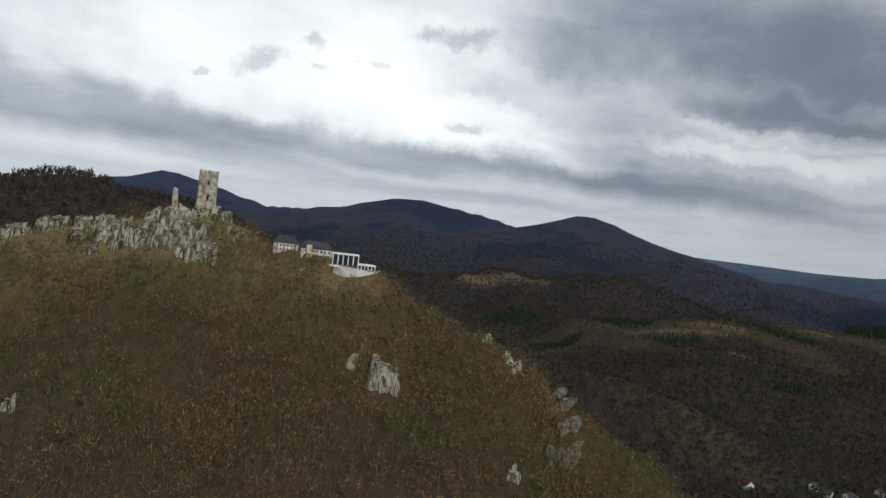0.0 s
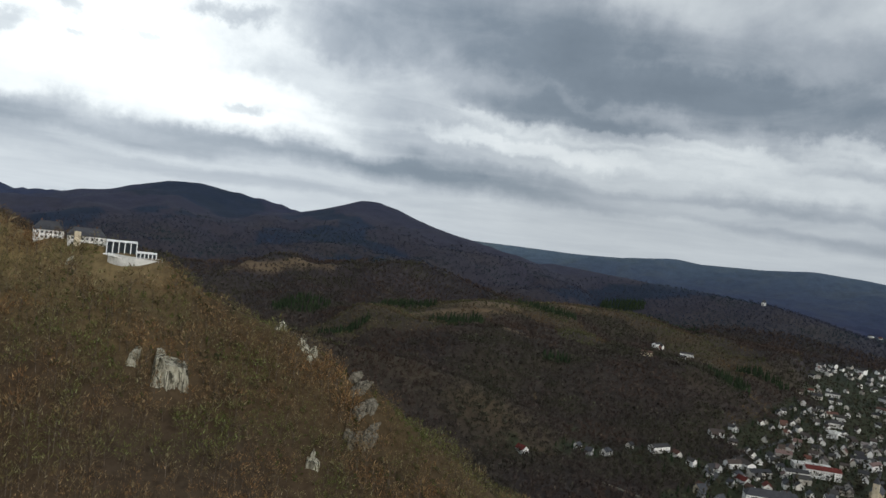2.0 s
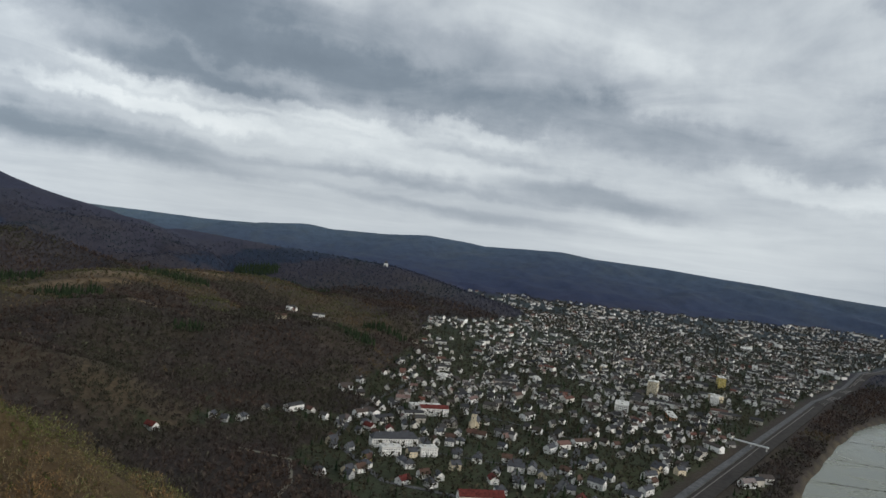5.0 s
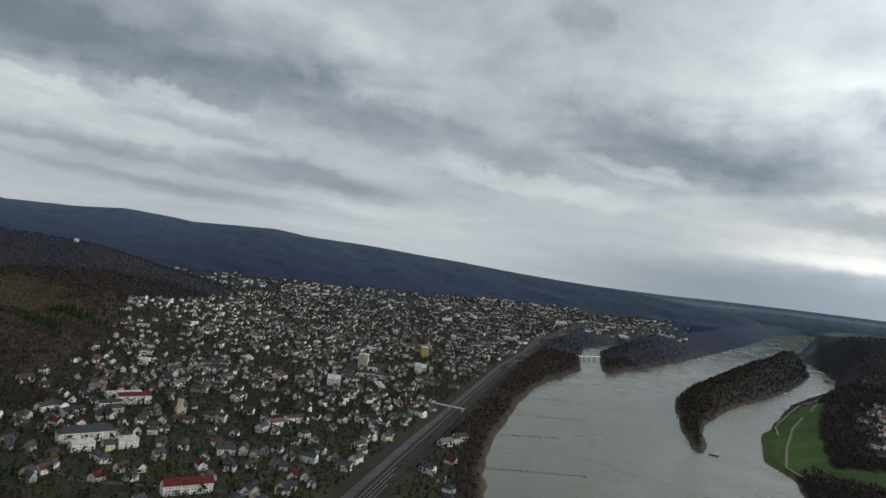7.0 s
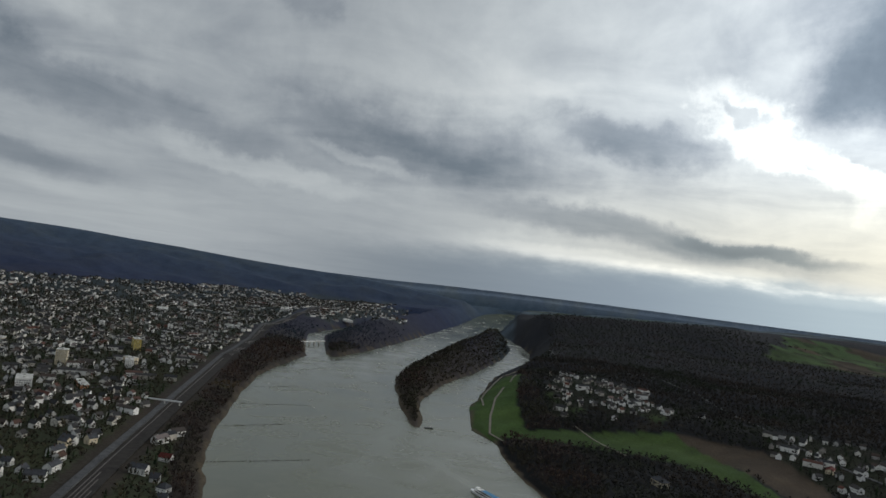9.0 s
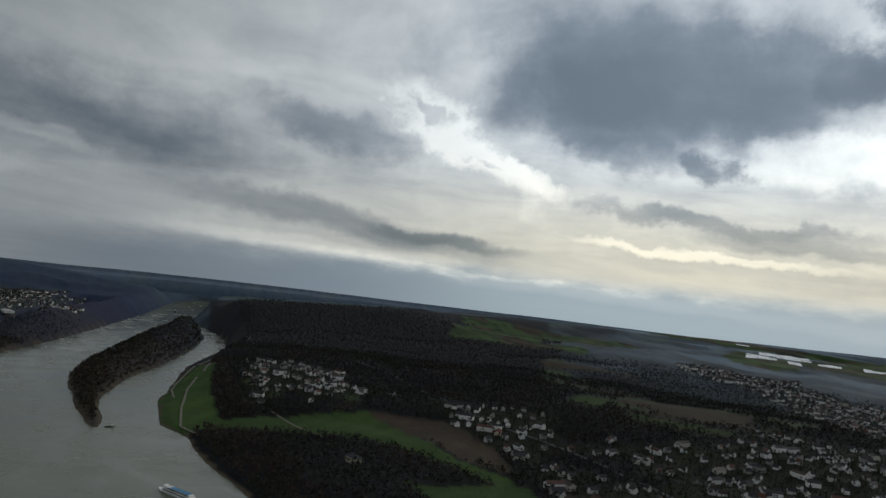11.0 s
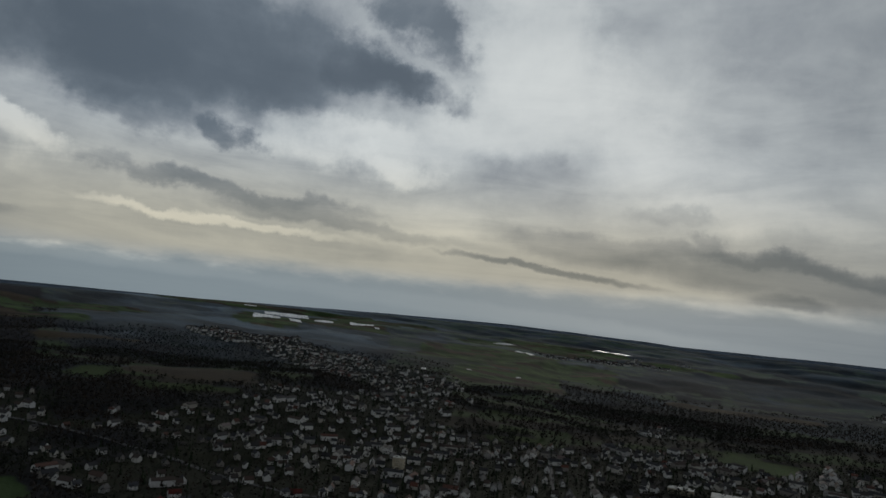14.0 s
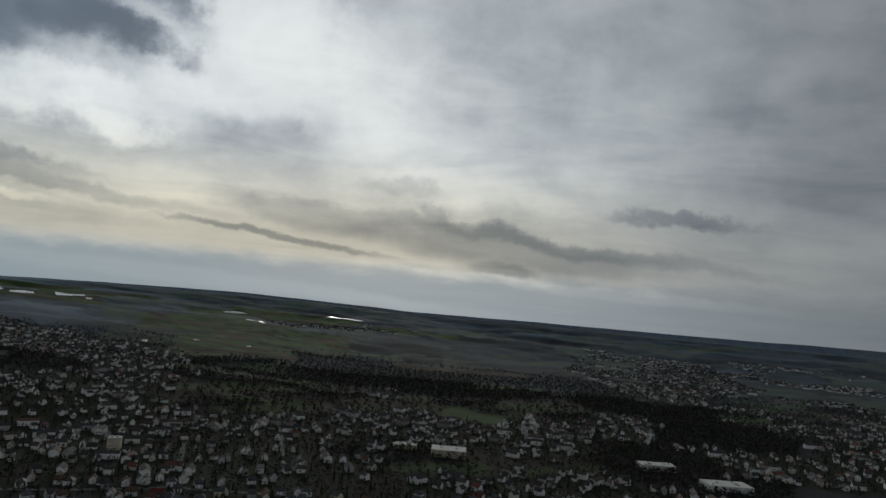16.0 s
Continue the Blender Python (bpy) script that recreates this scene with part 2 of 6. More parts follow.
def islands(name, stops, rough=0.9, grain=1.5, stands=0.0, swing=0.9, spec=0.04, soil=0.45):
    """Colour that changes from piece to piece of a joined mesh, with grain on top."""
    m, gr, bsdf = material(name, rough, spec=spec)
    r = gr.node("ShaderNodeNewGeometry").outputs["Random Per Island"]
    c = gr.ramp(r, stops)
    n = gr.noise(spots(gr), grain, 3.0, 0.6)
    c = gr.mix(gr.smooth(n, 0.3, 0.7, 0.0, soil), c, (0.02, 0.018, 0.015))
    if stands:
        m1 = gr.noise(spots(gr), stands, 5.0, 0.62)
        c = gr.mix(gr.smooth(m1, 0.46, 0.6, 0.0, swing), c, gr.mix(1.0, c, (0.72, 1.05, 0.62), "MULTIPLY"))
        c = gr.mix(gr.smooth(m1, 0.5, 0.38, 0.0, swing), c, gr.mix(1.0, c, (1.32, 1.06, 0.85), "MULTIPLY"))
    gr.put(bsdf.inputs["Base Color"], c)
    return m


# land: the cover colour of the sheet, broken up by grass, scrub and litter
land, gr, bsdf = material("land", 0.95, spec=0.1)
att = gr.node("ShaderNodeVertexColor", layer_name="cover")
p = spots(gr)
n1 = gr.noise(p, 0.02, 6.0, 0.6)
n2 = gr.noise(p, 0.22, 5.0, 0.65)
c = gr.mix(gr.smooth(n1, 0.35, 0.7, 0.0, 0.55), att.outputs[0], gr.mix(1.0, att.outputs[0], (0.62, 0.66, 0.7), "MULTIPLY"))
c = gr.mix(gr.smooth(n2, 0.38, 0.68, 0.0, 0.6), c, gr.mix(1.0, c, (0.4, 0.37, 0.34), "MULTIPLY"))
n3 = gr.noise(p, 0.006, 3.0, 0.6)
c = gr.mix(gr.smooth(n3, 0.45, 0.65, 0.0, 0.5), c, gr.mix(1.0, c, (1.25, 1.12, 0.9), "MULTIPLY"))
gr.put(bsdf.inputs["Base Color"], c)
relief(gr, bsdf, n2, 0.7, 1.5)

water_mat, gr, bsdf = material("river_water", 0.12, spec=0.28)
p = spots(gr)
n1 = gr.noise(p, 0.012, 4.0, 0.6, 0.8)
n2 = gr.noise(p, 0.35, 3.0, 0.6)
gr.put(bsdf.inputs["Base Color"], gr.mix(gr.smooth(n1, 0.35, 0.65), (0.088, 0.096, 0.066), (0.112, 0.118, 0.082)))
gr.put(bsdf.inputs["Roughness"], gr.smooth(n1, 0.3, 0.7, 0.1, 0.3))
relief(gr, bsdf, n2, 0.12, 0.25)

rock_mat, gr, bsdf = material("pale_rock", 0.9)
p = spots(gr)
st = gr.node("ShaderNodeMapping")
gr.put(st.inputs[0], p)
st.inputs["Scale"].default_value = (1.0, 1.0, 0.18)
n1 = gr.noise(st.outputs[0], 0.3, 6.0, 0.68, 0.5)
n2 = gr.noise(p, 1.2, 5.0, 0.7)
n3 = gr.noise(st.outputs[0], 0.11, 4.0, 0.6, 1.2)
c = gr.ramp(n1, [(0.34, (0.035, 0.032, 0.024)), (0.42, (0.16, 0.148, 0.11)), (0.52, (0.34, 0.32, 0.25)), (0.72, (0.5, 0.475, 0.39))])
cleft = gr.math("ABSOLUTE", gr.sub(n3, 0.5))
c = gr.mix(gr.smooth(cleft, 0.012, 0.045, 0.85, 0.0), c, (0.025, 0.023, 0.017))       # dark lines paint the shade of deep joints
c = gr.mix(gr.smooth(n2, 0.55, 0.7, 0.0, 0.55), c, (0.085, 0.088, 0.035))             # moss and ivy
gr.put(bsdf.inputs["Base Color"], c)
relief(gr, bsdf, gr.add(n1, n2), 0.9, 0.8)

grey_rock = plain("grey_rock", (0.125, 0.112, 0.088), 0.9, grain=0.7, vary=0.9, dark=(0.02, 0.018, 0.014))
twigs = islands("bare_twigs", [(0.0, (0.085, 0.054, 0.031)), (0.35, (0.142, 0.095, 0.052)), (0.6, (0.132, 0.104, 0.053)), (0.85, (0.19, 0.143, 0.078)), (1.0, (0.3, 0.245, 0.16))], stands=0.025)
twigs_far = islands("bare_woods", [(0.0, (0.034, 0.027, 0.028)), (0.5, (0.053, 0.041, 0.039)), (0.9, (0.066, 0.054, 0.047)), (1.0, (0.11, 0.095, 0.078))], grain=0.05, stands=0.006, swing=0.5)
twigs_young = islands("young_woods", [(0.0, (0.06, 0.047, 0.034)), (0.5, (0.088, 0.07, 0.046)), (0.9, (0.108, 0.088, 0.055)), (1.0, (0.17, 0.14, 0.1))], grain=0.05, stands=0.008, swing=0.6)
# bare woods again, darkened for the shade over the far bank
twigs_shaded = islands("far_bank_woods", [(0.0, (0.027, 0.027, 0.028)), (0.7, (0.04, 0.038, 0.036)), (1.0, (0.058, 0.052, 0.043))], grain=0.05, stands=0.006, swing=0.5)
# woods with the haze put into their colour, bluer and paler far off
twigs_haze_blue = islands("hazed_far_woods", [(0.0, (0.027, 0.034, 0.06)), (0.6, (0.034, 0.04, 0.066)), (1.0, (0.042, 0.046, 0.066))], grain=0.04, stands=0.004, swing=0.5)
twigs_haze_pale = islands("hazed_plateau_woods", [(0.0, (0.034, 0.042, 0.054)), (0.6, (0.045, 0.055, 0.067)), (1.0, (0.06, 0.07, 0.08))], grain=0.04, stands=0.004, swing=0.5)
garden_twigs = islands("garden_twigs", [(0.0, (0.022, 0.023, 0.018)), (0.5, (0.042, 0.036, 0.027)), (0.85, (0.05, 0.05, 0.029)), (1.0, (0.08, 0.07, 0.045))], grain=0.3)
needles = islands("conifer_needles", [(0.0, (0.012, 0.022, 0.012)), (1.0, (0.028, 0.045, 0.02))])
shrub = islands("evergreen_shrub", [(0.0, (0.03, 0.045, 0.012)), (1.0, (0.08, 0.095, 0.025))])
thicket = islands("thicket_leaves", [(0.0, (0.022, 0.024, 0.012)), (0.7, (0.04, 0.04, 0.018)), (1.0, (0.06, 0.055, 0.026))])
bark = plain("bark", (0.115, 0.09, 0.066), grain=0.6, vary=0.5)
stone = plain("ruin_stone", (0.33, 0.305, 0.245), grain=1.2, vary=0.7)
white_wall = plain("white_render", (0.74, 0.73, 0.70), grain=3.0, vary=0.25)
cream_wall = plain("cream_render", (0.6, 0.52, 0.38), grain=3.0, vary=0.2)
slate = plain("slate_roof", (0.06, 0.062, 0.07), 0.6, grain=1.0, vary=0.4, per_object=0.5)
red_tile = plain("red_tile_roof", (0.1, 0.024, 0.02), 0.8, grain=1.0, vary=0.4)
brown_tile = plain("brown_tile_roof", (0.09, 0.055, 0.042), 0.8, grain=1.0, vary=0.4, per_object=0.5)
concrete = plain("pale_concrete", (0.5, 0.49, 0.46), grain=2.0, vary=0.2)
asphalt = plain("asphalt", (0.06, 0.06, 0.062), grain=2.0, vary=0.3)
gravel = plain("pale_gravel", (0.17, 0.155, 0.125), grain=2.0, vary=0.3)
foil_mat = plain("white_crop_foil", (0.92, 0.92, 0.91), 0.22, grain=20.0, vary=0.1)
glass_dark, gr, bsdf = material("window_glass", 0.08, spec=0.6)
bsdf.inputs["Base Color"].default_value = (0.02, 0.025, 0.03, 1)
steel_white = plain("white_steel", (0.75, 0.76, 0.76), 0.5, grain=2.0, vary=0.1)
house_walls = islands("house_walls", [(0.0, (0.8, 0.79, 0.77)), (0.25, (0.72, 0.71, 0.69)), (0.5, (0.77, 0.75, 0.71)), (0.68, (0.5, 0.47, 0.41)), (0.8, (0.27, 0.25, 0.23)), (0.9, (0.42, 0.41, 0.4)), (1.0, (0.8, 0.79, 0.77))], grain=0.4, soil=0.12)
house_roofs = islands("house_roofs", [(0.0, (0.03, 0.032, 0.038)), (0.6, (0.05, 0.048, 0.048)), (0.88, (0.07, 0.05, 0.042)), (0.96, (0.13, 0.05, 0.036)), (1.0, (0.22, 0.22, 0.22))], rough=0.8, spec=0.12)


# ---- ground ----
EYE = 270.0          # height of the eye over the river, metres
NEAR, REACH = 3600.0, 1250.0


def polar(a, r, z=None):
    a = radians(a)
    return (r * math.sin(a), r * math.cos(a)) if z is None else (r * math.sin(a), r * math.cos(a), z)


def draw_in(x, y, z):
    """What lies past NEAR is drawn in along its line of sight, so that the horizon stays within reach."""
    r = np.hypot(x, y)
    k = np.where(r > NEAR, (NEAR + REACH * (1 - np.exp(-np.maximum(r - NEAR, 0) / REACH))) / np.maximum(r, 1), 1.0)
    return x * k, y * k, EYE + (z - EYE) * k, k


def hash2(i, j, seed):
    h = np.sin(i * 127.1 + j * 311.7 + seed * 74.7) * 43758.5453
    return h - np.floor(h)


def vnoise(x, y, size, seed=0):
    """Value noise, 0 to 1."""
    u, v = x / size, y / size
    i, j = np.floor(u), np.floor(v)
    a, b = u - i, v - j
    a, b = a * a * (3 - 2 * a), b * b * (3 - 2 * b)
    return (hash2(i, j, seed) * (1 - a) + hash2(i + 1, j, seed) * a) * (1 - b) + (hash2(i, j + 1, seed) * (1 - a) + hash2(i + 1, j + 1, seed) * a) * b


def fnoise(x, y, size, seed=0, octaves=4):
    s, w, t = 0, 1.0, 0
    for o in range(octaves):
        s, t = s + w * vnoise(x, y, size / 2 ** o, seed + 17 * o), t + w
        w *= 0.5
    return s / t


def along(x, y, pts):
    """Distance to a line of points (x, y[, z]) and the height along it."""
    best, height = np.full(np.shape(x), 1e9), np.zeros(np.shape(x))
    for p, q in zip(pts, pts[1:]):
        ex, ey = q[0] - p[0], q[1] - p[1]
        t = np.clip(((x - p[0]) * ex + (y - p[1]) * ey) / (ex * ex + ey * ey), 0, 1)
        d = np.hypot(x - p[0] - t * ex, y - p[1] - t * ey)
        h = p[2] + t * (q[2] - p[2]) if len(p) > 2 else 0 * t
        height = np.where(d < best, h, height)
        best = np.minimum(d, best)
    return best, height


def crest(x, y, pts, slope, round_=20.0, steep=0.0):
    """A ridge: the height falls off by slope on both sides of its crest line. Also the distance to it."""
    out, best = np.full(np.shape(x), -1e9), np.full(np.shape(x), 1e12)
    for p, q in zip(pts, pts[1:]):
        ex, ey = q[0] - p[0], q[1] - p[1]
        ux, uy = x - p[0], y - p[1]
        t = np.clip((ux * ex + uy * ey) / (ex * ex + ey * ey), 0, 1)
        d2 = (ux - t * ex) ** 2 + (uy - t * ey) ** 2
        out = np.maximum(out, p[2] + t * (q[2] - p[2]) - slope * (np.sqrt(d2 + round_ * round_) - round_) - (steep * (1 - np.exp(-np.sqrt(d2) / 120)) if steep else 0))
        best = np.minimum(best, d2)
    return out, np.sqrt(best)


CASTLE_CREST = [polar(-42, 540, 225), polar(-31.5, 500, 236), polar(-24.6, 490, 246), polar(-20.5, 485, 260), polar(-18.1, 482, 263),
                polar(-15.6, 475, 256), polar(-13.2, 465, 245), polar(-8.7, 440, 243), polar(-4.8, 425, 239), polar(-1.4, 415, 227),
                polar(4.35, 405, 211), polar(11.1, 395, 185), polar(14.3, 400, 156), polar(16, 410, 128), polar(19, 430, 85), polar(22, 450, 45)]
BACK_CREST = [polar(-42, 980, 245), polar(-31.8, 930, 262), polar(-27.5, 900, 280), polar(-23.7, 900, 266), polar(-20, 950, 262), polar(-14, 1050, 215), polar(-8, 1150, 160)]
BLUE_PEAK = [polar(-30, 4300, 300), polar(-23.8, 4200, 348), polar(-21.7, 4200, 402), polar(-20.6, 4200, 398), polar(-17, 4200, 340), polar(-13.5, 4100, 276)]
SADDLE = [polar(-14, 4000, 278), polar(-8.6, 3700, 304), polar(-6.2, 3600, 364), polar(-4, 3600, 398), polar(-1.8, 3600, 404), polar(0.5, 3600, 381), polar(3.8, 3500, 350), polar(6.1, 3400, 312)]
CONE_PEAK = [polar(6.1, 3400, 312), polar(7.8, 3300, 328), polar(9.5, 3300, 381), polar(10.5, 3300, 404), polar(11.6, 3300, 405), polar(13, 3300, 385), polar(15.2, 3300, 341), polar(17.4, 3300, 303), polar(19.9, 3300, 270), polar(25, 3200, 205), polar(30, 3000, 165)]
FAR_CREST = [polar(12, 7200, 280), polar(19.7, 7000, 284), polar(27.7, 6500, 270), polar(33.5, 6300, 290), polar(35, 6200, 322), polar(36.4, 6200, 300), polar(41, 6000, 310), polar(44.7, 6000, 340), polar(47, 6000, 325),
             polar(49, 6000, 302), polar(55.0, 5800, 326), polar(57, 5800, 300), polar(63, 5800, 284), polar(70, 5700, 245), polar(76.7, 5600, 203), polar(82.9, 5500, 184), polar(89.5, 5200, 131), polar(91.3, 5000, 50)]
SPUR = [polar(9, 1480, 38), polar(13.8, 1620, 62), polar(18.2, 1720, 97), polar(21.2, 1800, 126), polar(23, 1850, 124), polar(26.3, 1820, 96), polar(30.4, 1680, 52), polar(34, 1500, 24)]
SPUR_LOW = [polar(23, 1850, 118), polar(27.5, 2050, 124), polar(32, 2150, 116), polar(36, 1980, 92), polar(39, 1750, 60)]
NEAR_RIDGE = [polar(-6, 1300, 130), polar(3, 1220, 100), polar(9.6, 1150, 78), polar(14.7, 1080, 84), polar(18.8, 1040, 72), polar(22.4, 1000, 41), polar(25.5, 970, 12)]
VILLA_SPUR = [polar(26, 3200, 215), polar(36, 2800, 185), polar(41.8, 2600, 172), polar(45, 2600, 125), polar(48, 2600, 70)]
WEST_CREST = [polar(98.3, 3500, 20), polar(98.8, 3400, 85), polar(99.6, 3350, 132), polar(101.2, 3300, 164), polar(105.8, 3300, 176), polar(110.5, 3400, 191), polar(114.1, 3600, 190), polar(120.5, 3900, 198), polar(128, 4300, 198)]
WEST_PLATEAU = [polar(119, 4600, 195), polar(128, 4800, 196), polar(136, 5400, 200), polar(149, 6000, 200), polar(157, 6000, 190), polar(162, 6100, 185), polar(167, 6300, 140), polar(179, 6000, 150), polar(192, 6000, 130), polar(215, 6000, 130)]
WEST_LOW = [polar(112, 2300, 60), polar(122, 2000, 55), polar(133, 1900, 62), polar(145, 2100, 60)]

EAST_BANK = ((-9000, 300, 600, 794, 877, 1055, 1485, 1672, 2040, 2110, 2419, 3042, 4131, 5707, 6300, 6600), (60, 80, 165, 228, 262, 303, 362, 372, 340, 251, 173, 50, -149, -385, -560, -760))
WEST_BANK = ((-9000, 0, 888, 966, 1050, 1205, 1297, 1522, 2058, 2475, 2882, 3231, 3811, 6347, 6600), (-330, -300, -173, -157, -141, -127, -89, -99, -194, -344, -406, -403, -360, -738, -770))
ISLE_N = ((1225, 1300, 1494, 1775, 2018, 2447, 2872, 3100, 3190), (0, 22, 54, 78, 53, -32, -149, -250, -327))
ISLE_S = ((1225, 1400, 1554, 1796, 2122, 2500, 2809, 3000, 3190), (0, 5, 0, -42, -145, -245, -306, -335, -327))
CHANNEL = [(2070, 322), (2350, 372), (2640, 415), (3100, 330), (3900, 120)]


def inside(x, y):
    """Metres into the water: above 0 in the river, below 0 on land."""
    wig = 14 * (fnoise(x, y, 60, 3, 3) - 0.5) * np.clip((2600 - np.hypot(x, y)) / 1000, 0, 1)
    river = np.minimum(np.interp(x, *EAST_BANK) - y, y - np.interp(x, *WEST_BANK)) + wig
    river = np.where(x > 6550, -50, river)
    isle = np.minimum(np.interp(x, *ISLE_N) - y, y - np.interp(x, *ISLE_S)) + wig
    isle = np.where((x < 1228) | (x > 3188), -40, isle)
    river = np.minimum(river, -isle)
    d, _ = along(x, y, CHANNEL)
    return np.maximum(river, 30 - d)


FOOT = ((5, 12, 20, 26, 30, 37, 41, 44, 46, 47.5, 49.5), (1900, 1250, 960, 980, 1000, 1080, 1330, 1650, 2200, 3000, 4600))


def hills(x, y):
    n = fnoise(x, y, 300, 5) - 0.5
    gully = 1 - 2 * np.abs(fnoise(x, y, 520, 7, 4) - 0.5) * 2
    rib = 1 - 4 * np.abs(fnoise(x + 60 * n, y - 60 * n, 330, 27, 4) - 0.5)     # ribs and gullies down the slopes
    h = np.full(np.shape(x), -100.0)
    for pts, slope, rnd, amp in ((SADDLE, 0.2, 20, 70), (BLUE_PEAK, 0.22, 20, 30), (CONE_PEAK, 0.22, 12, 80), (FAR_CREST, 0.125, 60, 40), (SPUR, 0.26, 40, 30), (SPUR_LOW, 0.25, 40, 25), (NEAR_RIDGE, 0.36, 25, 16),
                                 (VILLA_SPUR, 0.24, 40, 30), (BACK_CREST, 0.45, 40, 10), (WEST_CREST, 0.17, 60, 25), (WEST_PLATEAU, 0.055, 100, 22), (WEST_LOW, 0.07, 60, 18)):
        top, d = crest(x, y, pts, slope, rnd, 38 if pts in (SADDLE, BLUE_PEAK, CONE_PEAK) else 0)
        fade = np.clip(d / 500, 0.06, 1)
        h = np.maximum(h, top + amp * fade * (n + 0.35 * gully - 0.2 + 0.55 * (rib - 0.45)))
    # the valley side that climbs from the edge of the town
    r, a = np.hypot(x, y), np.degrees(np.arctan2(x, y))
    climb = (r - np.interp(a, *FOOT)) * 0.17
    side = np.minimum(climb, 55 + 0.035 * climb) + (34 * (gully - 0.5) + 24 * (rib - 0.45)) * np.clip(climb / 60, 0, 1) + 20 * n * np.clip(climb / 40, 0, 1)
    h = np.maximum(h, np.where((a > 2) & (a < 50) & (climb > 0), 12 + side, -100))
    castle, far_off = crest(x, y, CASTLE_CREST, 0.78, 5)
    castle = castle + 9 * (fnoise(x, y, 45, 9) - 0.5) + np.clip(far_off / 70, 0, 1) * (20 * (fnoise(x, y, 60, 19, 3) - 0.5) + 9 * (0.5 - 2 * np.abs(fnoise(x * 1.6, y * 0.6, 70, 29, 3) - 0.5)))
    return np.maximum(h, castle)


def height(x, y):
    x, y = np.asarray(x, float), np.asarray(y, float)
    w = inside(x, y)
    land_ = 5 + 5 * np.clip(-w / 120, 0, 1) + 0.004 * np.clip(-w, 0, 3000) + 3 * (fnoise(x, y, 400, 2) - 0.5)
    rise = np.clip(-w / 90, 0, 1)
    top = np.maximum(land_, hills(x, y))
    r = np.hypot(x, y)
    top = np.maximum(top, np.where(r > 7200, np.interp(np.degrees(np.arctan2(x, y)) % 360, (70, 86, 95, 104, 120, 150), (120, 105, 172, 182, 165, 140)) + 50 * (fnoise(x, y, 1900, 8) - 0.5) - 90 * np.clip((np.degrees(np.arctan2(x, y)) % 360 - 158) / 12, 0, 1), -100) * np.clip((r - 7200) / 1500, 0, 1))
    low_ = np.clip(-w, -12, 12) * 0.3
    return np.where(w > -12, low_, np.maximum(3.6, land_ * (1 - rise) * 0.6 + top * rise + 3.6 * (1 - rise) * 0.4))


# plan masks, 0 to 1
def blob(x, y, cx, cy, rx, ry, turn=0.0, ragged=0.35):
    c, s = math.cos(radians(turn)), math.sin(radians(turn))
    u, v = ((x - cx) * c + (y - cy) * s) / rx, (-(x - cx) * s + (y - cy) * c) / ry
    return (u ** 4 + v ** 4) ** 0.25 + ragged * (fnoise(x, y, max(rx, ry) * 0.7, 31) - 0.5) < 1


# outlines of the settlements on the far bank: bearing, distance
TOWN_WEST = [(108.7, 1650), (114.4, 1570), (122, 1690), (133.5, 1640), (142.8, 1800), (148, 1850), (152.7, 1651), (155.5, 1480), (160.7, 1536), (164.9, 1500), (166.5, 1863), (169.8, 2000), (172, 1640),
             (175, 1608), (183, 1750), (188, 2000), (198, 2042), (212, 2000), (212, 820), (135, 820), (125.5, 980), (122.5, 1195), (116, 1353), (111.4, 1495)]
HILL_VILLAGE = [(98.6, 1840), (101.0, 1960), (107.6, 1790), (109.8, 1600), (105.0, 1500), (100.4, 1470)]
VALE_VILLAGE = [(132.5, 2951), (135.2, 3249), (142.5, 2942), (147.8, 2509), (154.1, 2313), (155.1, 2039), (152.7, 1640), (148.1, 1840), (141.1, 2320)]
FIELD_VILLAGE = [(158.8, 4035), (166.3, 4717), (171.5, 4524), (171.5, 3975), (162.8, 3654)]
SOUTH_VILLAGE = [(183.2, 3222), (184.8, 4391), (191.8, 4937), (210, 4880), (210, 2000), (197.6, 2000), (187.6, 2445)]


def ringed(u, v, ring):
    """Whether (u, v) lies within a closed line of points."""
    hit = np.zeros(np.shape(u), bool)
    for (u0, v0), (u1, v1) in zip(ring, ring[1:] + ring[:1]):
        if u0 != u1:
            hit ^= ((u0 > u) != (u1 > u)) & (v < v0 + (u - u0) * (v1 - v0) / (u1 - u0))
    return hit


def west_field(x, y):
    m = np.zeros(np.shape(x), bool)
    for cx, cy, rx, ry, turn, _ in FIELDS:
        if cy < -100:
            m |= blob(x, y, cx, cy, rx, ry, turn)
    a = np.degrees(np.arctan2(x, y)) % 360
    for ring, _ in PARCELS:
        m |= ringed(a, np.hypot(x, y), ring)
    return m


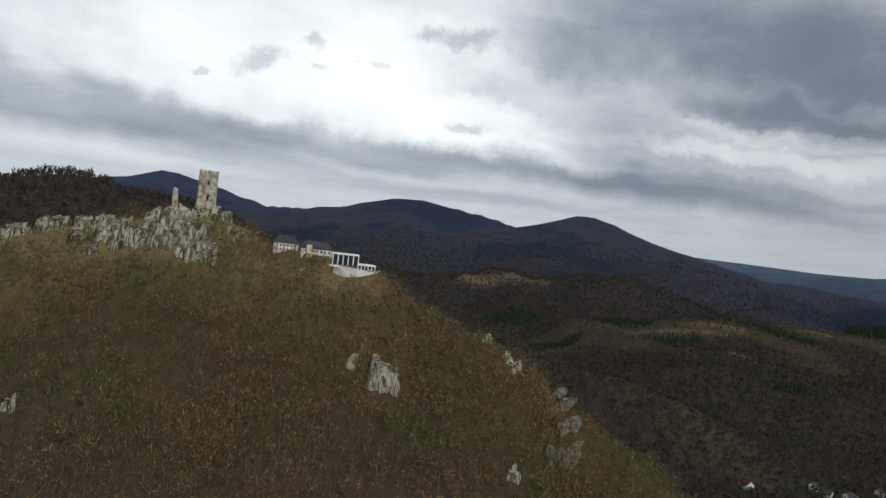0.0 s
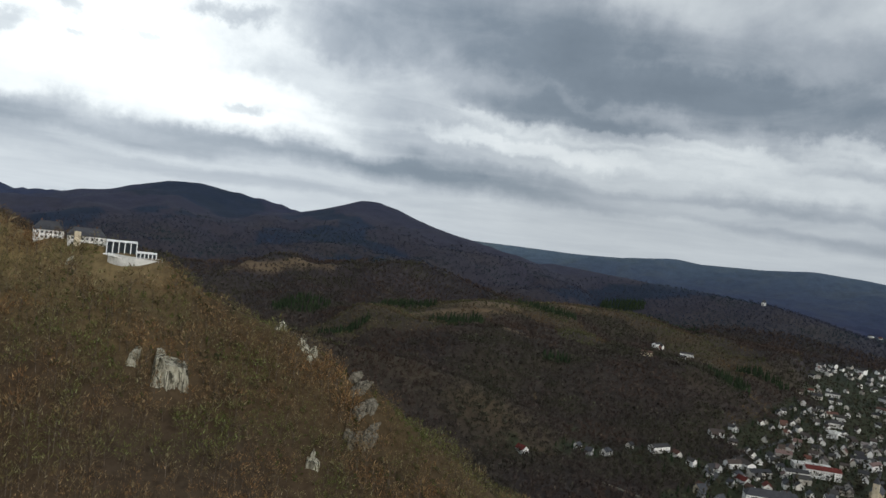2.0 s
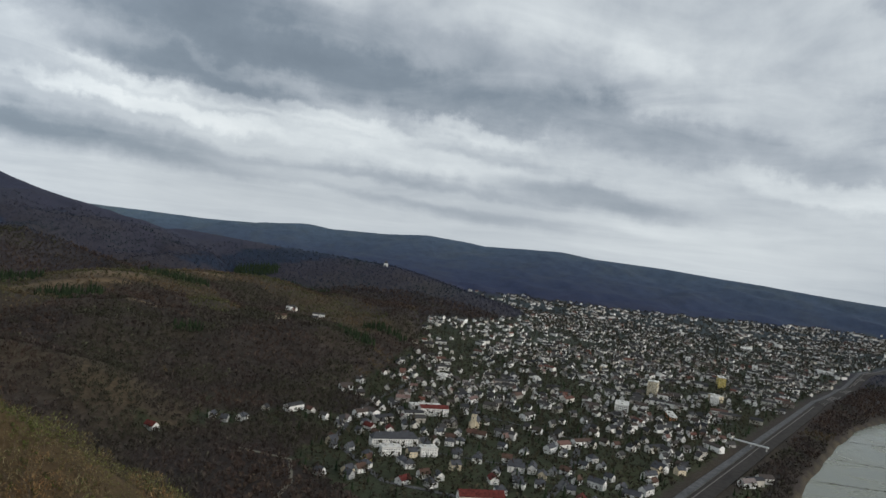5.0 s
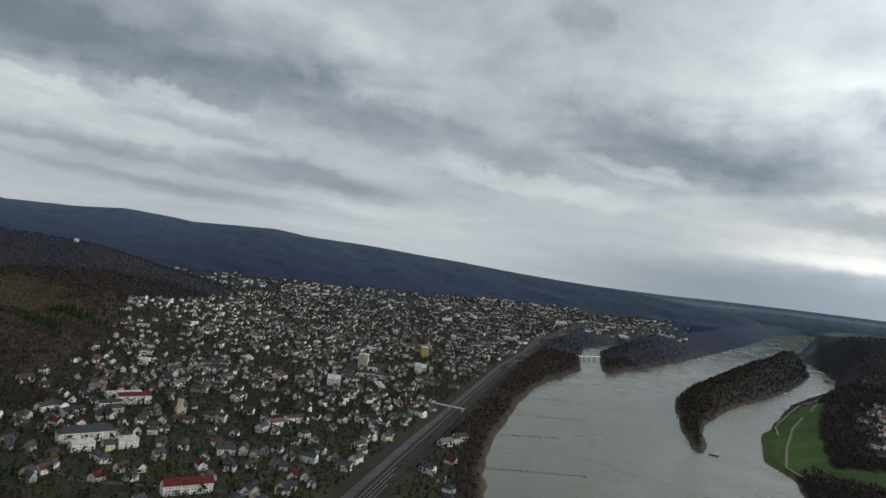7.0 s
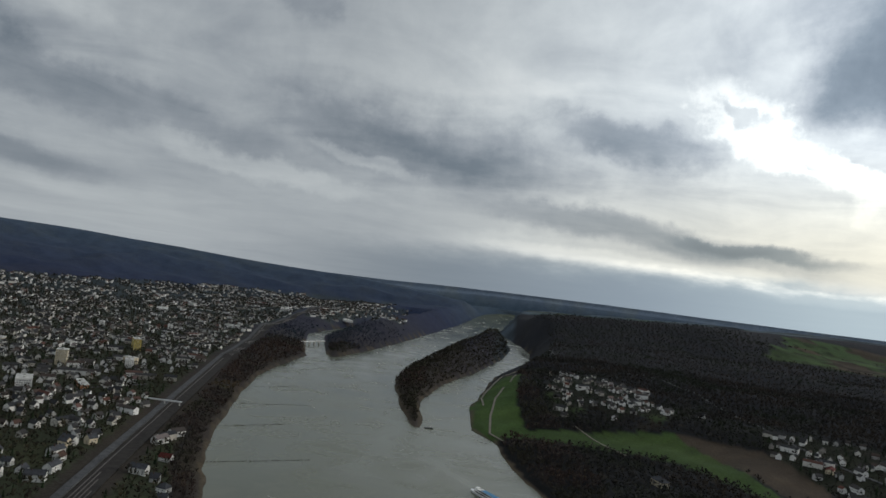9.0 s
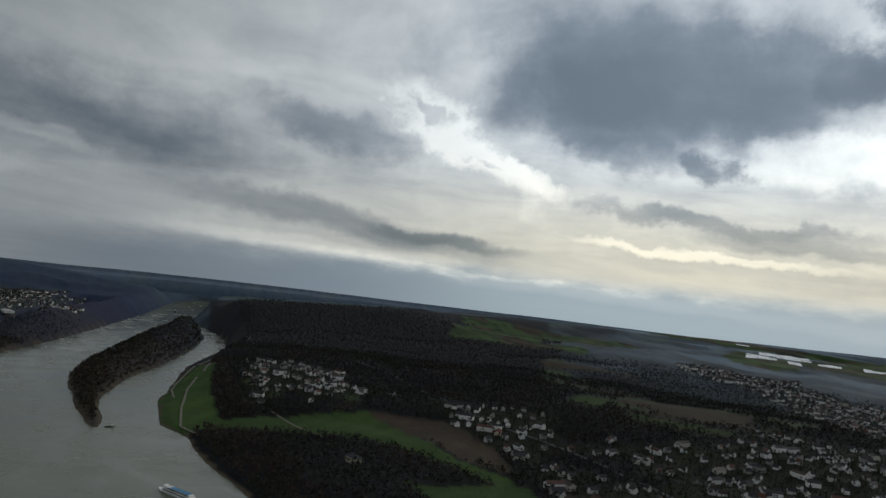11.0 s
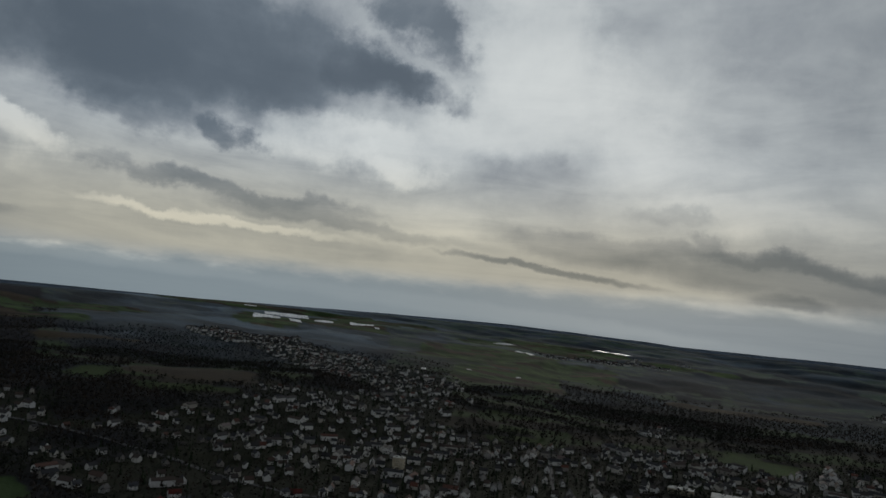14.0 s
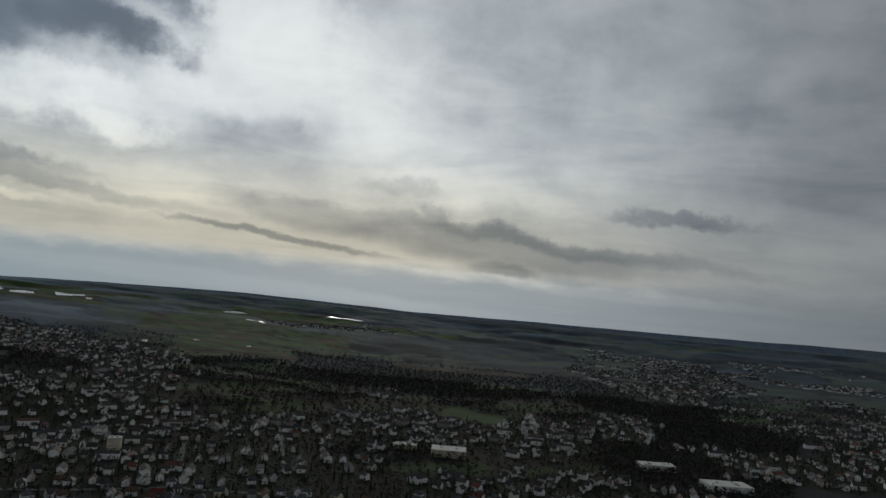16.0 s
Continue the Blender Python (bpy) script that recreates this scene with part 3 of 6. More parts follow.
def in_town(x, y):
    h = height(x, y)
    r, a = np.hypot(x, y), np.degrees(np.arctan2(x, y)) % 360
    w = inside(x, y)
    rail, _ = along(x, y, RAIL)
    east = (y > np.interp(x, *EAST_BANK) + 40) & (x > 300) & (h < 60) & (r < 4600) & (a > 24) & (a < 92)
    east &= r > np.interp(a, (24, 33, 38, 45, 60), (960, 860, 750, 650, 620))
    east &= r < np.interp(a, *FOOT) + 60 * (fnoise(x, y, 200, 44) - 0.3)
    east &= a + 16 * (fnoise(x, y, 120, 43, 3) - 0.5) > np.interp(r, (800, 1000, 1300), (33, 37, 41))
    east |= (a > 24) & (a < 36) & (r > 900) & (r < 1080) & (y > 500) & (fnoise(x, y, 60, 48) > 0.55)
    east |= (a > 33) & (a < 44) & (r > 1400) & (r < 2000) & (fnoise(x, y, 70, 42) > 0.74)
    north_side = y > np.interp(x, RAIL_X, RAIL_Y)
    east &= north_side | (x < 1000)
    u, v = a + 2.5 * (fnoise(x, y, 160, 45, 3) - 0.5), r * (1 + 0.12 * (fnoise(x, y, 200, 46, 3) - 0.5))
    west = ringed(u, v, TOWN_WEST) & (fnoise(x, y, 240, 49) > 0.37)
    for ring, thin in ((HILL_VILLAGE, 0.36), (VALE_VILLAGE, 0.4), (FIELD_VILLAGE, 0.45), (SOUTH_VILLAGE, 0.47)):
        west |= ringed(u, v, ring) & (fnoise(x, y, 210, 47) > thin)
    west &= ~west_field(x, y)
    far = (a > 80) & (a < 90) & (r > 3000) & (r < 5000) & (h < 60) & (y > 120)
    return (east | west | far) & (w < -35) & (rail > 31)


RAIL_X, RAIL_Y = (300, 659, 854, 1210, 1743, 2546, 3500), (255, 326, 358, 413, 490, 566, 560)
RAIL = list(zip(RAIL_X, RAIL_Y))
FIELDS = [(620, 590, 60, 30, 40, (0.075, 0.12, 0.03)), (2600, 1100, 80, 30, 10, (0.16, 0.13, 0.07))]    # centre, half sizes, turn, colour
PARCELS = [  # outline in bearing and distance, colour
    ([(93.5, 1270), (93.5, 1560), (95.0, 1760), (96.3, 1960), (97.6, 1900), (97.2, 1620), (97.6, 1440), (98.4, 1300), (96.4, 1230)], (0.05, 0.09, 0.022)),
    ([(97.2, 1262), (98.4, 1310), (102.1, 1350), (105.5, 1420), (109.5, 1470), (112.5, 1340), (116.5, 1180), (121.5, 1080), (121.0, 1020), (116.0, 1130), (111.5, 1215), (105, 1262), (100, 1240)], (0.04, 0.072, 0.018)),
    ([(109.0, 1475), (115.0, 1455), (119.5, 1300), (121.5, 1120), (117.5, 1170), (112.5, 1330)], (0.056, 0.042, 0.03)),
    ([(112.5, 1010), (115, 985), (119, 1030), (122.5, 1060), (124, 960), (121, 860), (116, 880)], (0.034, 0.062, 0.018)),
    ([(128.5, 1880), (133, 1760), (137.5, 1780), (138.5, 1960), (134, 2060), (129.5, 2050)], (0.04, 0.032, 0.022)),
    ([(124.5, 1830), (127, 1760), (128.5, 1850), (126, 1930)], (0.034, 0.056, 0.018)),
    ([(173, 1600), (178.5, 1560), (179.5, 1700), (174.5, 1760)], (0.042, 0.07, 0.02)),
]
for q, (fa, fr, rx, ry, green) in enumerate(((120.5, 3050, 300, 130, 1), (123, 3500, 420, 160, 1), (119, 3250, 200, 90, 1), (126, 2500, 160, 60, 0),
        (156, 3500, 330, 420, 1), (157.5, 2700, 200, 330, 1), (162, 3300, 230, 330, 1), (158, 4300, 330, 160, 1), (171, 4200, 260, 120, 1), (138, 5000, 700, 250, 1), (146, 4800, 500, 220, 1), (175, 2700, 240, 90, 0))):
    FIELDS.append((*polar(fa, fr), rx, ry, -fa, (0.046, 0.082, 0.026) if green else (0.05, 0.04, 0.026)))
def patch(a, r, rx, ry):
    """A patch that lies across the slope at bearing a."""
    return (polar(a, r), rx, ry, -a)


FIELDS += [(2610, -2950, 330, 170, -45, (0.05, 0.085, 0.03)), (2470, -3430, 300, 260, -50, (0.05, 0.08, 0.03)), (1400, -4250, 420, 250, -20, (0.05, 0.09, 0.03))]
LOGGED = [patch(4.8, 2177, 170, 32), patch(17.6, 1705, 150, 20), patch(21.2, 1785, 80, 38), patch(12.5, 1850, 70, 30), patch(27.5, 2040, 60, 30), patch(24.5, 1500, 60, 14)]
CONIFERS = [patch(6.5, 1883, 73, 38), patch(14.5, 1790, 85, 34), patch(9.9, 1559, 56, 24), patch(18.9, 1620, 66, 30), patch(18.7, 1530, 28, 46), patch(25.8, 1890, 85, 24), patch(31.6, 2541, 75, 45),
            patch(34.5, 2250, 110, 30), patch(39.6, 1540, 45, 40), patch(42, 1700, 50, 22), patch(27, 1350, 26, 16), patch(1.5, 2900, 90, 30)]


def ridge_top(x, y):
    """1 on the open tops of the valley's spurs, falling off to 0 down their sides."""
    d = np.minimum(np.minimum(along(x, y, SPUR[1:6])[0] * 0.8, along(x, y, SPUR_LOW)[0]), along(x, y, NEAR_RIDGE[2:])[0] * 1.4)
    return np.exp(-(d / 120) ** 2)


def cover(x, y, z):
    """Ground base colour with painted haze and shade, and whether woods grow on it."""
    r, a = np.hypot(x, y), np.degrees(np.arctan2(x, y)) % 360
    w = inside(x, y)
    n = fnoise(x, y, 180, 61)[..., None]
    brown, olive = np.array((0.043, 0.034, 0.033)), np.array((0.046, 0.04, 0.03))
    far_haze = np.array((0.026, 0.035, 0.074))
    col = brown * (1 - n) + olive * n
    # distance haze painted into the base colour, in three steps
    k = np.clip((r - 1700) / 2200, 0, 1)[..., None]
    col = col * (1 - k) + far_haze * k
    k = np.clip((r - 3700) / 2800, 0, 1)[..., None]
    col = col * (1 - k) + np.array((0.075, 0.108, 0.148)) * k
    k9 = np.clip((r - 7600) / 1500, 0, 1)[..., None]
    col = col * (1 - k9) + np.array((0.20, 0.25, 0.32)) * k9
    ridge = ridge_top(x, y)[..., None] * (a < 60)[..., None]
    col = col * (1 - 0.7 * ridge) + 0.7 * ridge * np.array((0.08, 0.063, 0.042))
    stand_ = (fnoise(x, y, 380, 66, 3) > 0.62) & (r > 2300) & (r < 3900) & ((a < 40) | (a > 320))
    col[stand_] = np.array((0.017, 0.027, 0.05)) * (0.8 + 0.5 * n[stand_])        # far conifer stands, with the haze's blue in their colour
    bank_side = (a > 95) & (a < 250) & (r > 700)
    dim = bank_side & (r < 7000)       # woods of the far bank, painted dark for the shade there
    # shade colour near by, haze colour far off
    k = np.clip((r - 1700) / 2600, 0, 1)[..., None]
    shade_haze = np.array((0.021, 0.022, 0.025)) * (1 - k) + np.array((0.09, 0.12, 0.15)) * k
    # by bearing: paler haze over the vale, darker to both sides
    shade_haze *= np.interp(a, (95, 121, 129, 144, 151, 180, 215), (0.8, 0.8, 1.5, 1.5, 0.9, 0.75, 0.75))[..., None]
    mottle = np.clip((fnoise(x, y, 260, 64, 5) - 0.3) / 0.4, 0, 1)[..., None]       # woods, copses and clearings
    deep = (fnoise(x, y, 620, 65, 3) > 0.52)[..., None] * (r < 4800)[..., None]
    col[dim] = (shade_haze * (0.45 + 0.95 * mottle) * np.where(deep, 0.6, 1.0))[dim]
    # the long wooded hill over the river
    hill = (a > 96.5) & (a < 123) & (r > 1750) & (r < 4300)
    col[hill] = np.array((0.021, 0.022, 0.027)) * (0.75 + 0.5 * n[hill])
    # open ground of the far bank: meadows, orchards and ploughed strips
    u, v = x * 0.82 + y * 0.57, -x * 0.57 + y * 0.82
    strip_ = hash2(np.floor(u / 170 + 0.37 * np.floor(v / 60)), np.floor(v / 60), 13)
    west = bank_side & (r < 7500) & (fnoise(x, y, 420, 63) < np.where(a > 148, 0.52, 0.37)) & (strip_ > 0.25) & ~hill
    tint = np.where(strip_[..., None] > 0.62, np.array((0.04, 0.062, 0.022)), np.array((0.036, 0.031, 0.023)))
    # the strips, too, are mixed towards haze with distance
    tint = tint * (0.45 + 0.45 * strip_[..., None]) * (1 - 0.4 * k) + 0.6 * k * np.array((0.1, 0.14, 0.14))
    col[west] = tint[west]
    woods = np.ones(np.shape(x), bool)
    woods &= ~(west & (hash2(np.floor(x / 9), np.floor(y / 9), 23) > 0.3))     # orchards and hedges keep some trees
    castle, _ = along(x, y, CASTLE_CREST)
    near = np.clip(1 - castle / 260, 0, 1)[..., None] * (y > 60)[..., None]
    col = col * (1 - near) + near * (np.array((0.056, 0.036, 0.021)) * (1 - n) + np.array((0.08, 0.058, 0.029)) * n)
    # dry grass near the crest, painted paler for the sun on it
    lit_grass = (np.clip(1.25 - castle / 60, 0, 1) * np.clip((10 - x) / 90, 0.1, 1))[..., None] * (y > 60)[..., None] * (r < 620)[..., None]
    col = col * (1 - lit_grass) + lit_grass * (np.array((0.165, 0.12, 0.062)) * (1 - n) + np.array((0.2, 0.16, 0.08)) * n)
    for cx, cy, rx, ry, turn, c in FIELDS:
        m = blob(x, y, cx, cy, rx, ry, turn)
        if rx * ry > 12000 and np.any(m):      # split into parcels with tracks and hedges between them
            u, v = x[m] * 0.82 + y[m] * 0.57, -x[m] * 0.57 + y[m] * 0.82
            i, j = np.floor(u / 150 + 0.3 * np.floor(v / 70)), np.floor(v / 70)
            f = 0.45 + 0.8 * hash2(i, j, 5)
            hedge = (np.minimum(v / 70 - j, 1 - v / 70 + j) < 0.09) & (hash2(i, j, 9) > 0.4)
            bare = hash2(i, j, 7)[:, None] > 0.72
            col[m] = np.where(bare, np.array((0.06, 0.045, 0.03)), np.array(c)) * f[:, None] * np.where(hedge, 0.4, 1.0)[:, None]
        else:
            col[m] = np.array(c) * (0.7 + 0.4 * n[m])
        woods &= ~m
    for ring, c in PARCELS:
        m = ringed(a, r, ring)
        furrow = 0.85 + 0.3 * hash2(np.floor((x[m] * 0.64 + y[m] * 0.77) / 23), 0 * x[m], 4)
        col[m] = np.array(c) * (0.75 + 0.35 * n[m]) * furrow[:, None]
        woods &= ~m
    for (cx, cy), rx, ry, turn in LOGGED:
        m = blob(x, y, cx, cy, rx, ry, turn)
        col[m] = np.array((0.135, 0.1, 0.066)) * (0.7 + 0.5 * n[m])
        woods &= ~(m & (hash2(np.floor(x / 7), np.floor(y / 7), 3) > 0.45))
    t = in_town(x, y)
    # town ground: far bank darkened as in shade, distance haze mixed in
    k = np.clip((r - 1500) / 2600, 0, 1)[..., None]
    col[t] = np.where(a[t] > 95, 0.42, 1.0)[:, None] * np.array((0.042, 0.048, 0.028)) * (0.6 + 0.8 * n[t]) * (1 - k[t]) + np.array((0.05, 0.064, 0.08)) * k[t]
    woods &= ~t
    bank = (w > -5) & (w < 3) & (r < 3200)
    col[bank] = np.array((0.085, 0.07, 0.05))
    woods &= w < -10
    woods &= ~((x > 1250) & (x < 4200) & (y < 0) & (w > -70))
    rail, _ = along(x, y, RAIL)
    woods &= rail > 30
    return col, woods


def mesh_of(name, verts, faces, mats, index=None, smooth=False):
    """A mesh from arrays: verts (n, 3), faces (m, 3 or 4)."""
    me = bpy.data.meshes.new(name)
    verts, faces = np.asarray(verts, np.float32), np.asarray(faces, np.int32)
    k = faces.shape[1]
    me.vertices.add(len(verts))
    me.vertices.foreach_set("co", verts.ravel())
    me.loops.add(faces.size)
    me.loops.foreach_set("vertex_index", faces.ravel())
    me.polygons.add(len(faces))
    me.polygons.foreach_set("loop_start", np.arange(0, faces.size, k, dtype=np.int32))
    if index is not None:
        me.polygons.foreach_set("material_index", np.asarray(index, np.int32))
    me.polygons.foreach_set("use_smooth", np.full(len(faces), smooth))
    for m in mats:
        me.materials.append(m)
    me.update(calc_edges=True)
    return me


AZ = np.radians(np.concatenate([np.arange(-44, 212, 0.36), np.arange(212, 316, 2.0)]))
RAD = 60 * np.exp(np.arange(0, math.log(14000 / 60), 0.0145))
ga, gr_ = np.meshgrid(AZ, RAD, indexing="ij")
gx, gy = gr_ * np.sin(ga), gr_ * np.cos(ga)
gz = height(gx, gy)
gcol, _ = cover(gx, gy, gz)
px, py, pz, _ = draw_in(gx, gy, gz)
na, nr = ga.shape
ids = np.arange(na * nr).reshape(na, nr)
nxt = np.roll(ids, -1, 0)
quads = np.stack([ids[:, :-1], nxt[:, :-1], nxt[:, 1:], ids[:, 1:]], -1)[..., ::-1].reshape(-1, 4)
hub = np.column_stack([px.ravel(), py.ravel(), pz.ravel()])
me = mesh_of("ground", hub, quads, [land], smooth=True)
# the vertex colours hold the painted haze and shade too
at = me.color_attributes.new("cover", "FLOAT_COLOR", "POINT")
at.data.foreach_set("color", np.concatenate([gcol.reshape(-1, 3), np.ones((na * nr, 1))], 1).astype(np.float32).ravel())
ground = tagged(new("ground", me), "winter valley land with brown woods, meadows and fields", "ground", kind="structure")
# the foot under the eye
rim = [Vector(v) for v in hub[ids[::6, 0]]]
bm = bmesh.new()
bm.faces.new([bm.verts.new(v) for v in rim])
me = bpy.data.meshes.new("river_bed")
bm.to_mesh(me)
bm.free()
me.materials.append(land)
at = me.color_attributes.new("cover", "FLOAT_COLOR", "POINT")
at.data.foreach_set("color", np.tile(np.array((0.2, 0.165, 0.12, 1.0), np.float32), len(rim)))
tagged(new("river_bed", me), "pale gravel bed under the river", "ground", kind="structure")

# water: one level sheet wherever the ground lies near or under it
wet = inside(gx, gy)[::2, ::3] > -45
wids = ids[::2, ::3]
wnxt = np.roll(wids, -1, 0)
wquads = np.stack([wids[:, :-1], wnxt[:, :-1], wnxt[:, 1:], wids[:, 1:]], -1)[..., ::-1].reshape(-1, 4)
cell = (wet[:, :-1] | wet[:, 1:] | np.roll(wet, -1, 0)[:, :-1] | np.roll(wet, -1, 0)[:, 1:]).ravel()
wx, wy, wz, _ = draw_in(gx, gy, np.zeros_like(gx))
wq = wquads[cell]
used, inv = np.unique(wq, return_inverse=True)
wv = np.column_stack([wx.ravel(), wy.ravel(), wz.ravel()])[used]
tagged(new("water", mesh_of("water", wv, inv.reshape(-1, 4), [water_mat], smooth=True)), "wide grey-green river with a dull sheen", "river", kind="structure")


# ---- things ----
def scatter(x0, x1, y0, y1, step, keep, seed):
    """Jittered points of a plan rectangle for which keep(x, y) is true."""
    rng = np.random.default_rng(seed)
    gx_, gy_ = np.meshgrid(np.arange(x0, x1, step), np.arange(y0, y1, step))
    x = (gx_ + rng.uniform(-0.48, 0.48, gx_.shape) * step).ravel()
    y = (gy_ + rng.uniform(-0.48, 0.48, gy_.shape) * step).ravel()
    k = keep(x, y)
    return x[k], y[k]


def planted(name, protos, x, y, size, mats, label, category, seed, sink=0.3):
    """Many plants as one object: each a turned and scaled copy of one of the prototypes (verts, tris, material index)."""
    rng = np.random.default_rng(seed)
    X, Y, Z, k = draw_in(x, y, height(x, y) - sink)
    pick = rng.integers(0, len(protos), len(x))
    turn = rng.uniform(0, 2 * np.pi, len(x))
    s = size * k
    tall = rng.uniform(0.85, 1.2, len(x))
    V, F, I, base = [], [], [], 0
    for q, (pv, pf, pi) in enumerate(protos):
        m = np.nonzero(pick == q)[0]
        if not len(m):
            continue
        c, sn = np.cos(turn[m])[:, None], np.sin(turn[m])[:, None]
        vx = (pv[:, 0] * c - pv[:, 1] * sn) * s[m][:, None] + X[m][:, None]
        vy = (pv[:, 0] * sn + pv[:, 1] * c) * s[m][:, None] + Y[m][:, None]
        vz = pv[:, 2] * (s[m] * tall[m])[:, None] + Z[m][:, None]
        V.append(np.stack([vx, vy, vz], -1).reshape(-1, 3))
        F.append((pf[None] + (np.arange(len(m)) * len(pv))[:, None, None]).reshape(-1, 3) + base)
        I.append(np.tile(pi, len(m)))
        base += len(m) * len(pv)
    if not V:
        return None
    return tagged(new(name, mesh_of(name, np.concatenate(V), np.concatenate(F), mats, np.concatenate(I))), label, category, kind="stuff")


def bare_tree(rng, blades, spread=0.32, thick=0.016):
    """A leafless tree one unit high: a thin trunk and blades of twigs that fan upwards."""
    v, f, i = [], [], []
    w = 0.018
    for k in range(3):
        a = k * 2.094
        v.append((w * math.cos(a), w * math.sin(a), 0))
    v.append((0, 0, 0.6))
    f += [(0, 1, 3), (1, 2, 3), (2, 0, 3)]
    i += [0, 0, 0]
    for _ in range(blades):
        a, h = rng.uniform(0, 6.283), rng.uniform(0.15, 0.62)
        tip_r, tip_h = spread * rng.uniform(0.35, 1.0), min(1.0, h + rng.uniform(0.12, 0.42))
        tip_h = tip_h * (1 - 0.25 * (tip_r / spread) ** 2)
        a2 = a + rng.uniform(-0.5, 0.5)
        s = tip_r * 0.35
        b, t = Vector((s * math.cos(a), s * math.sin(a), h)), Vector((tip_r * math.cos(a2), tip_r * math.sin(a2), tip_h))
        side = Vector((rng.uniform(-1, 1), rng.uniform(-1, 1), rng.uniform(-0.4, 0.4))).normalized() * thick * rng.uniform(1.0, 3.2)
        n = len(v)
        v += [b, t + side * 1.5, t - side * 1.5]
        f.append((n, n + 1, n + 2))
        i.append(1)
    return np.array([tuple(p) for p in v]), np.array(f), np.array(i)


def winter_tree(rng, limbs, twigs_, spread=0.32, thick=0.006):
    """A leafless tree one unit high: trunk, rising limbs, and short twigs that fill a round, open crown."""
    v, f, i = [], [], []

    def blade(b, t, wide, mat):
        side = Vector((rng.uniform(-1, 1), rng.uniform(-1, 1), rng.uniform(-0.4, 0.4))).normalized() * wide
        n = len(v)
        v.extend([b + side, b - side, t])
        f.append((n, n + 1, n + 2))
        i.append(mat)
    lean = Vector((rng.uniform(-0.08, 0.08), rng.uniform(-0.08, 0.08), 0))
    for k in range(3):
        v.append(Vector((0.017 * math.cos(k * 2.094), 0.017 * math.sin(k * 2.094), 0)))
    v.append(lean + Vector((0, 0, 0.78)))
    f += [(0, 1, 3), (1, 2, 3), (2, 0, 3)]
    i += [0, 0, 0]
    for _ in range(limbs):
        a, h = rng.uniform(0, 6.283), rng.uniform(0.22, 0.6)
        rad = spread * rng.uniform(0.5, 1.0)
        blade(lean * h + Vector((0, 0, h)), Vector((rad * math.cos(a), rad * math.sin(a), h + rng.uniform(0.15, 0.36))), 0.008, 0)
    for _ in range(twigs_):
        d = Vector((rng.gauss(0, 1), rng.gauss(0, 1), rng.gauss(0, 1))).normalized() * rng.uniform(0.35, 1.0) ** 0.5
        b = Vector((d.x * spread, d.y * spread, 0.62 + d.z * 0.36))
        out = (Vector((d.x, d.y, d.z * 0.5 + 0.75)) + Vector((rng.uniform(-0.6, 0.6), rng.uniform(-0.6, 0.6), rng.uniform(-0.4, 0.4)))).normalized()
        blade(b, b + out * rng.uniform(0.09, 0.2), thick * rng.uniform(0.8, 2.0), 1)
    return np.array([tuple(p) for p in v]), np.array(f), np.array(i)


def clump(rng, rough=0.32, pieces=9):
    """A far crown one unit high: ragged shards about a low dome, no closed ball."""
    v, f = [], []
    for _ in range(pieces):
        a, h = rng.uniform(0, 6.283), rng.uniform(0.1, 0.95)
        rad = 0.42 * math.sqrt(max(0.05, 1 - (h - 0.4) ** 2 * 2.2)) * rng.uniform(0.3, 1.0)
        c = Vector((rad * math.cos(a), rad * math.sin(a), h))
        n = len(v)
        for _ in range(3):
            v.append(c + Vector((rng.uniform(-1, 1), rng.uniform(-1, 1), rng.uniform(-1, 1))) * rough)
        f.append((n, n + 1, n + 2))
    return np.array([tuple(p) for p in v]), np.array(f), np.zeros(len(f), int)


def conifer(rng, tiers=3):
    v, f = [], []
    for k in range(tiers):
        z0, z1 = 0.08 + 0.28 * k, 0.48 + 0.26 * k
        rad = 0.2 * (1 - k / (tiers + 0.6))
        n = len(v)
        for q in range(6):
            a = q * 1.047 + rng.uniform(-0.3, 0.3)
            rr = rad * rng.uniform(0.7, 1.2)
            v.append((rr * math.cos(a), rr * math.sin(a), z0 + rng.uniform(-0.05, 0.05)))
        v.append((0, 0, min(1.0, z1)))
        f += [(n + q, n + (q + 1) % 6, n + 6) for q in range(6)]
    return np.array(v, float), np.array(f), np.zeros(len(f), int)


rng = random.Random(4)
BARE = [winter_tree(rng, 7, 42, rng.uniform(0.26, 0.4), 0.014) for _ in range(8)]
BARE_MID = [bare_tree(rng, 26, rng.uniform(0.36, 0.5), 0.026) for _ in range(6)]
BARE_FAR = [bare_tree(rng, 10, 0.5, 0.045) for _ in range(6)]
BARE_SMALL = [bare_tree(rng, 7, 0.5, 0.05) for _ in range(6)]
CLUMPS = [clump(rng, 0.27, 11) for _ in range(6)]
FIRS = [conifer(rng) for _ in range(4)]


def wooded(x, y, first):
    """Woods among the points that pass the first test."""
    out = np.zeros(np.shape(x), bool)
    out[first] = cover(x[first], y[first], None)[1]
    return out


def bearing(x, y):
    return np.degrees(np.arctan2(x, y)) % 360


def is_conifer(x, y):
    m = np.zeros(np.shape(x), bool)
    for (cx, cy), rx, ry, turn in CONIFERS:
        m |= blob(x, y, cx, cy, rx, ry, turn)
    return m


CLEAR = [(-254, 420, 17, 5), (-184, 422, 19, 8), (-160, 418, 10, 9), (-146, 414, 10, 10), (-154, 450, 20, 8), (-20, 351, 8, 8), (-39, 361, 5, 6), (46, 394, 5, 4),
         (48, 328, 5, 4), (-188, 325, 4, 4), (74, 384, 6, 8), (82, 366, 8, 10), (-98, 450, 10, 7), (-76, 442, 12, 7), (-50, 414, 21, 17)]


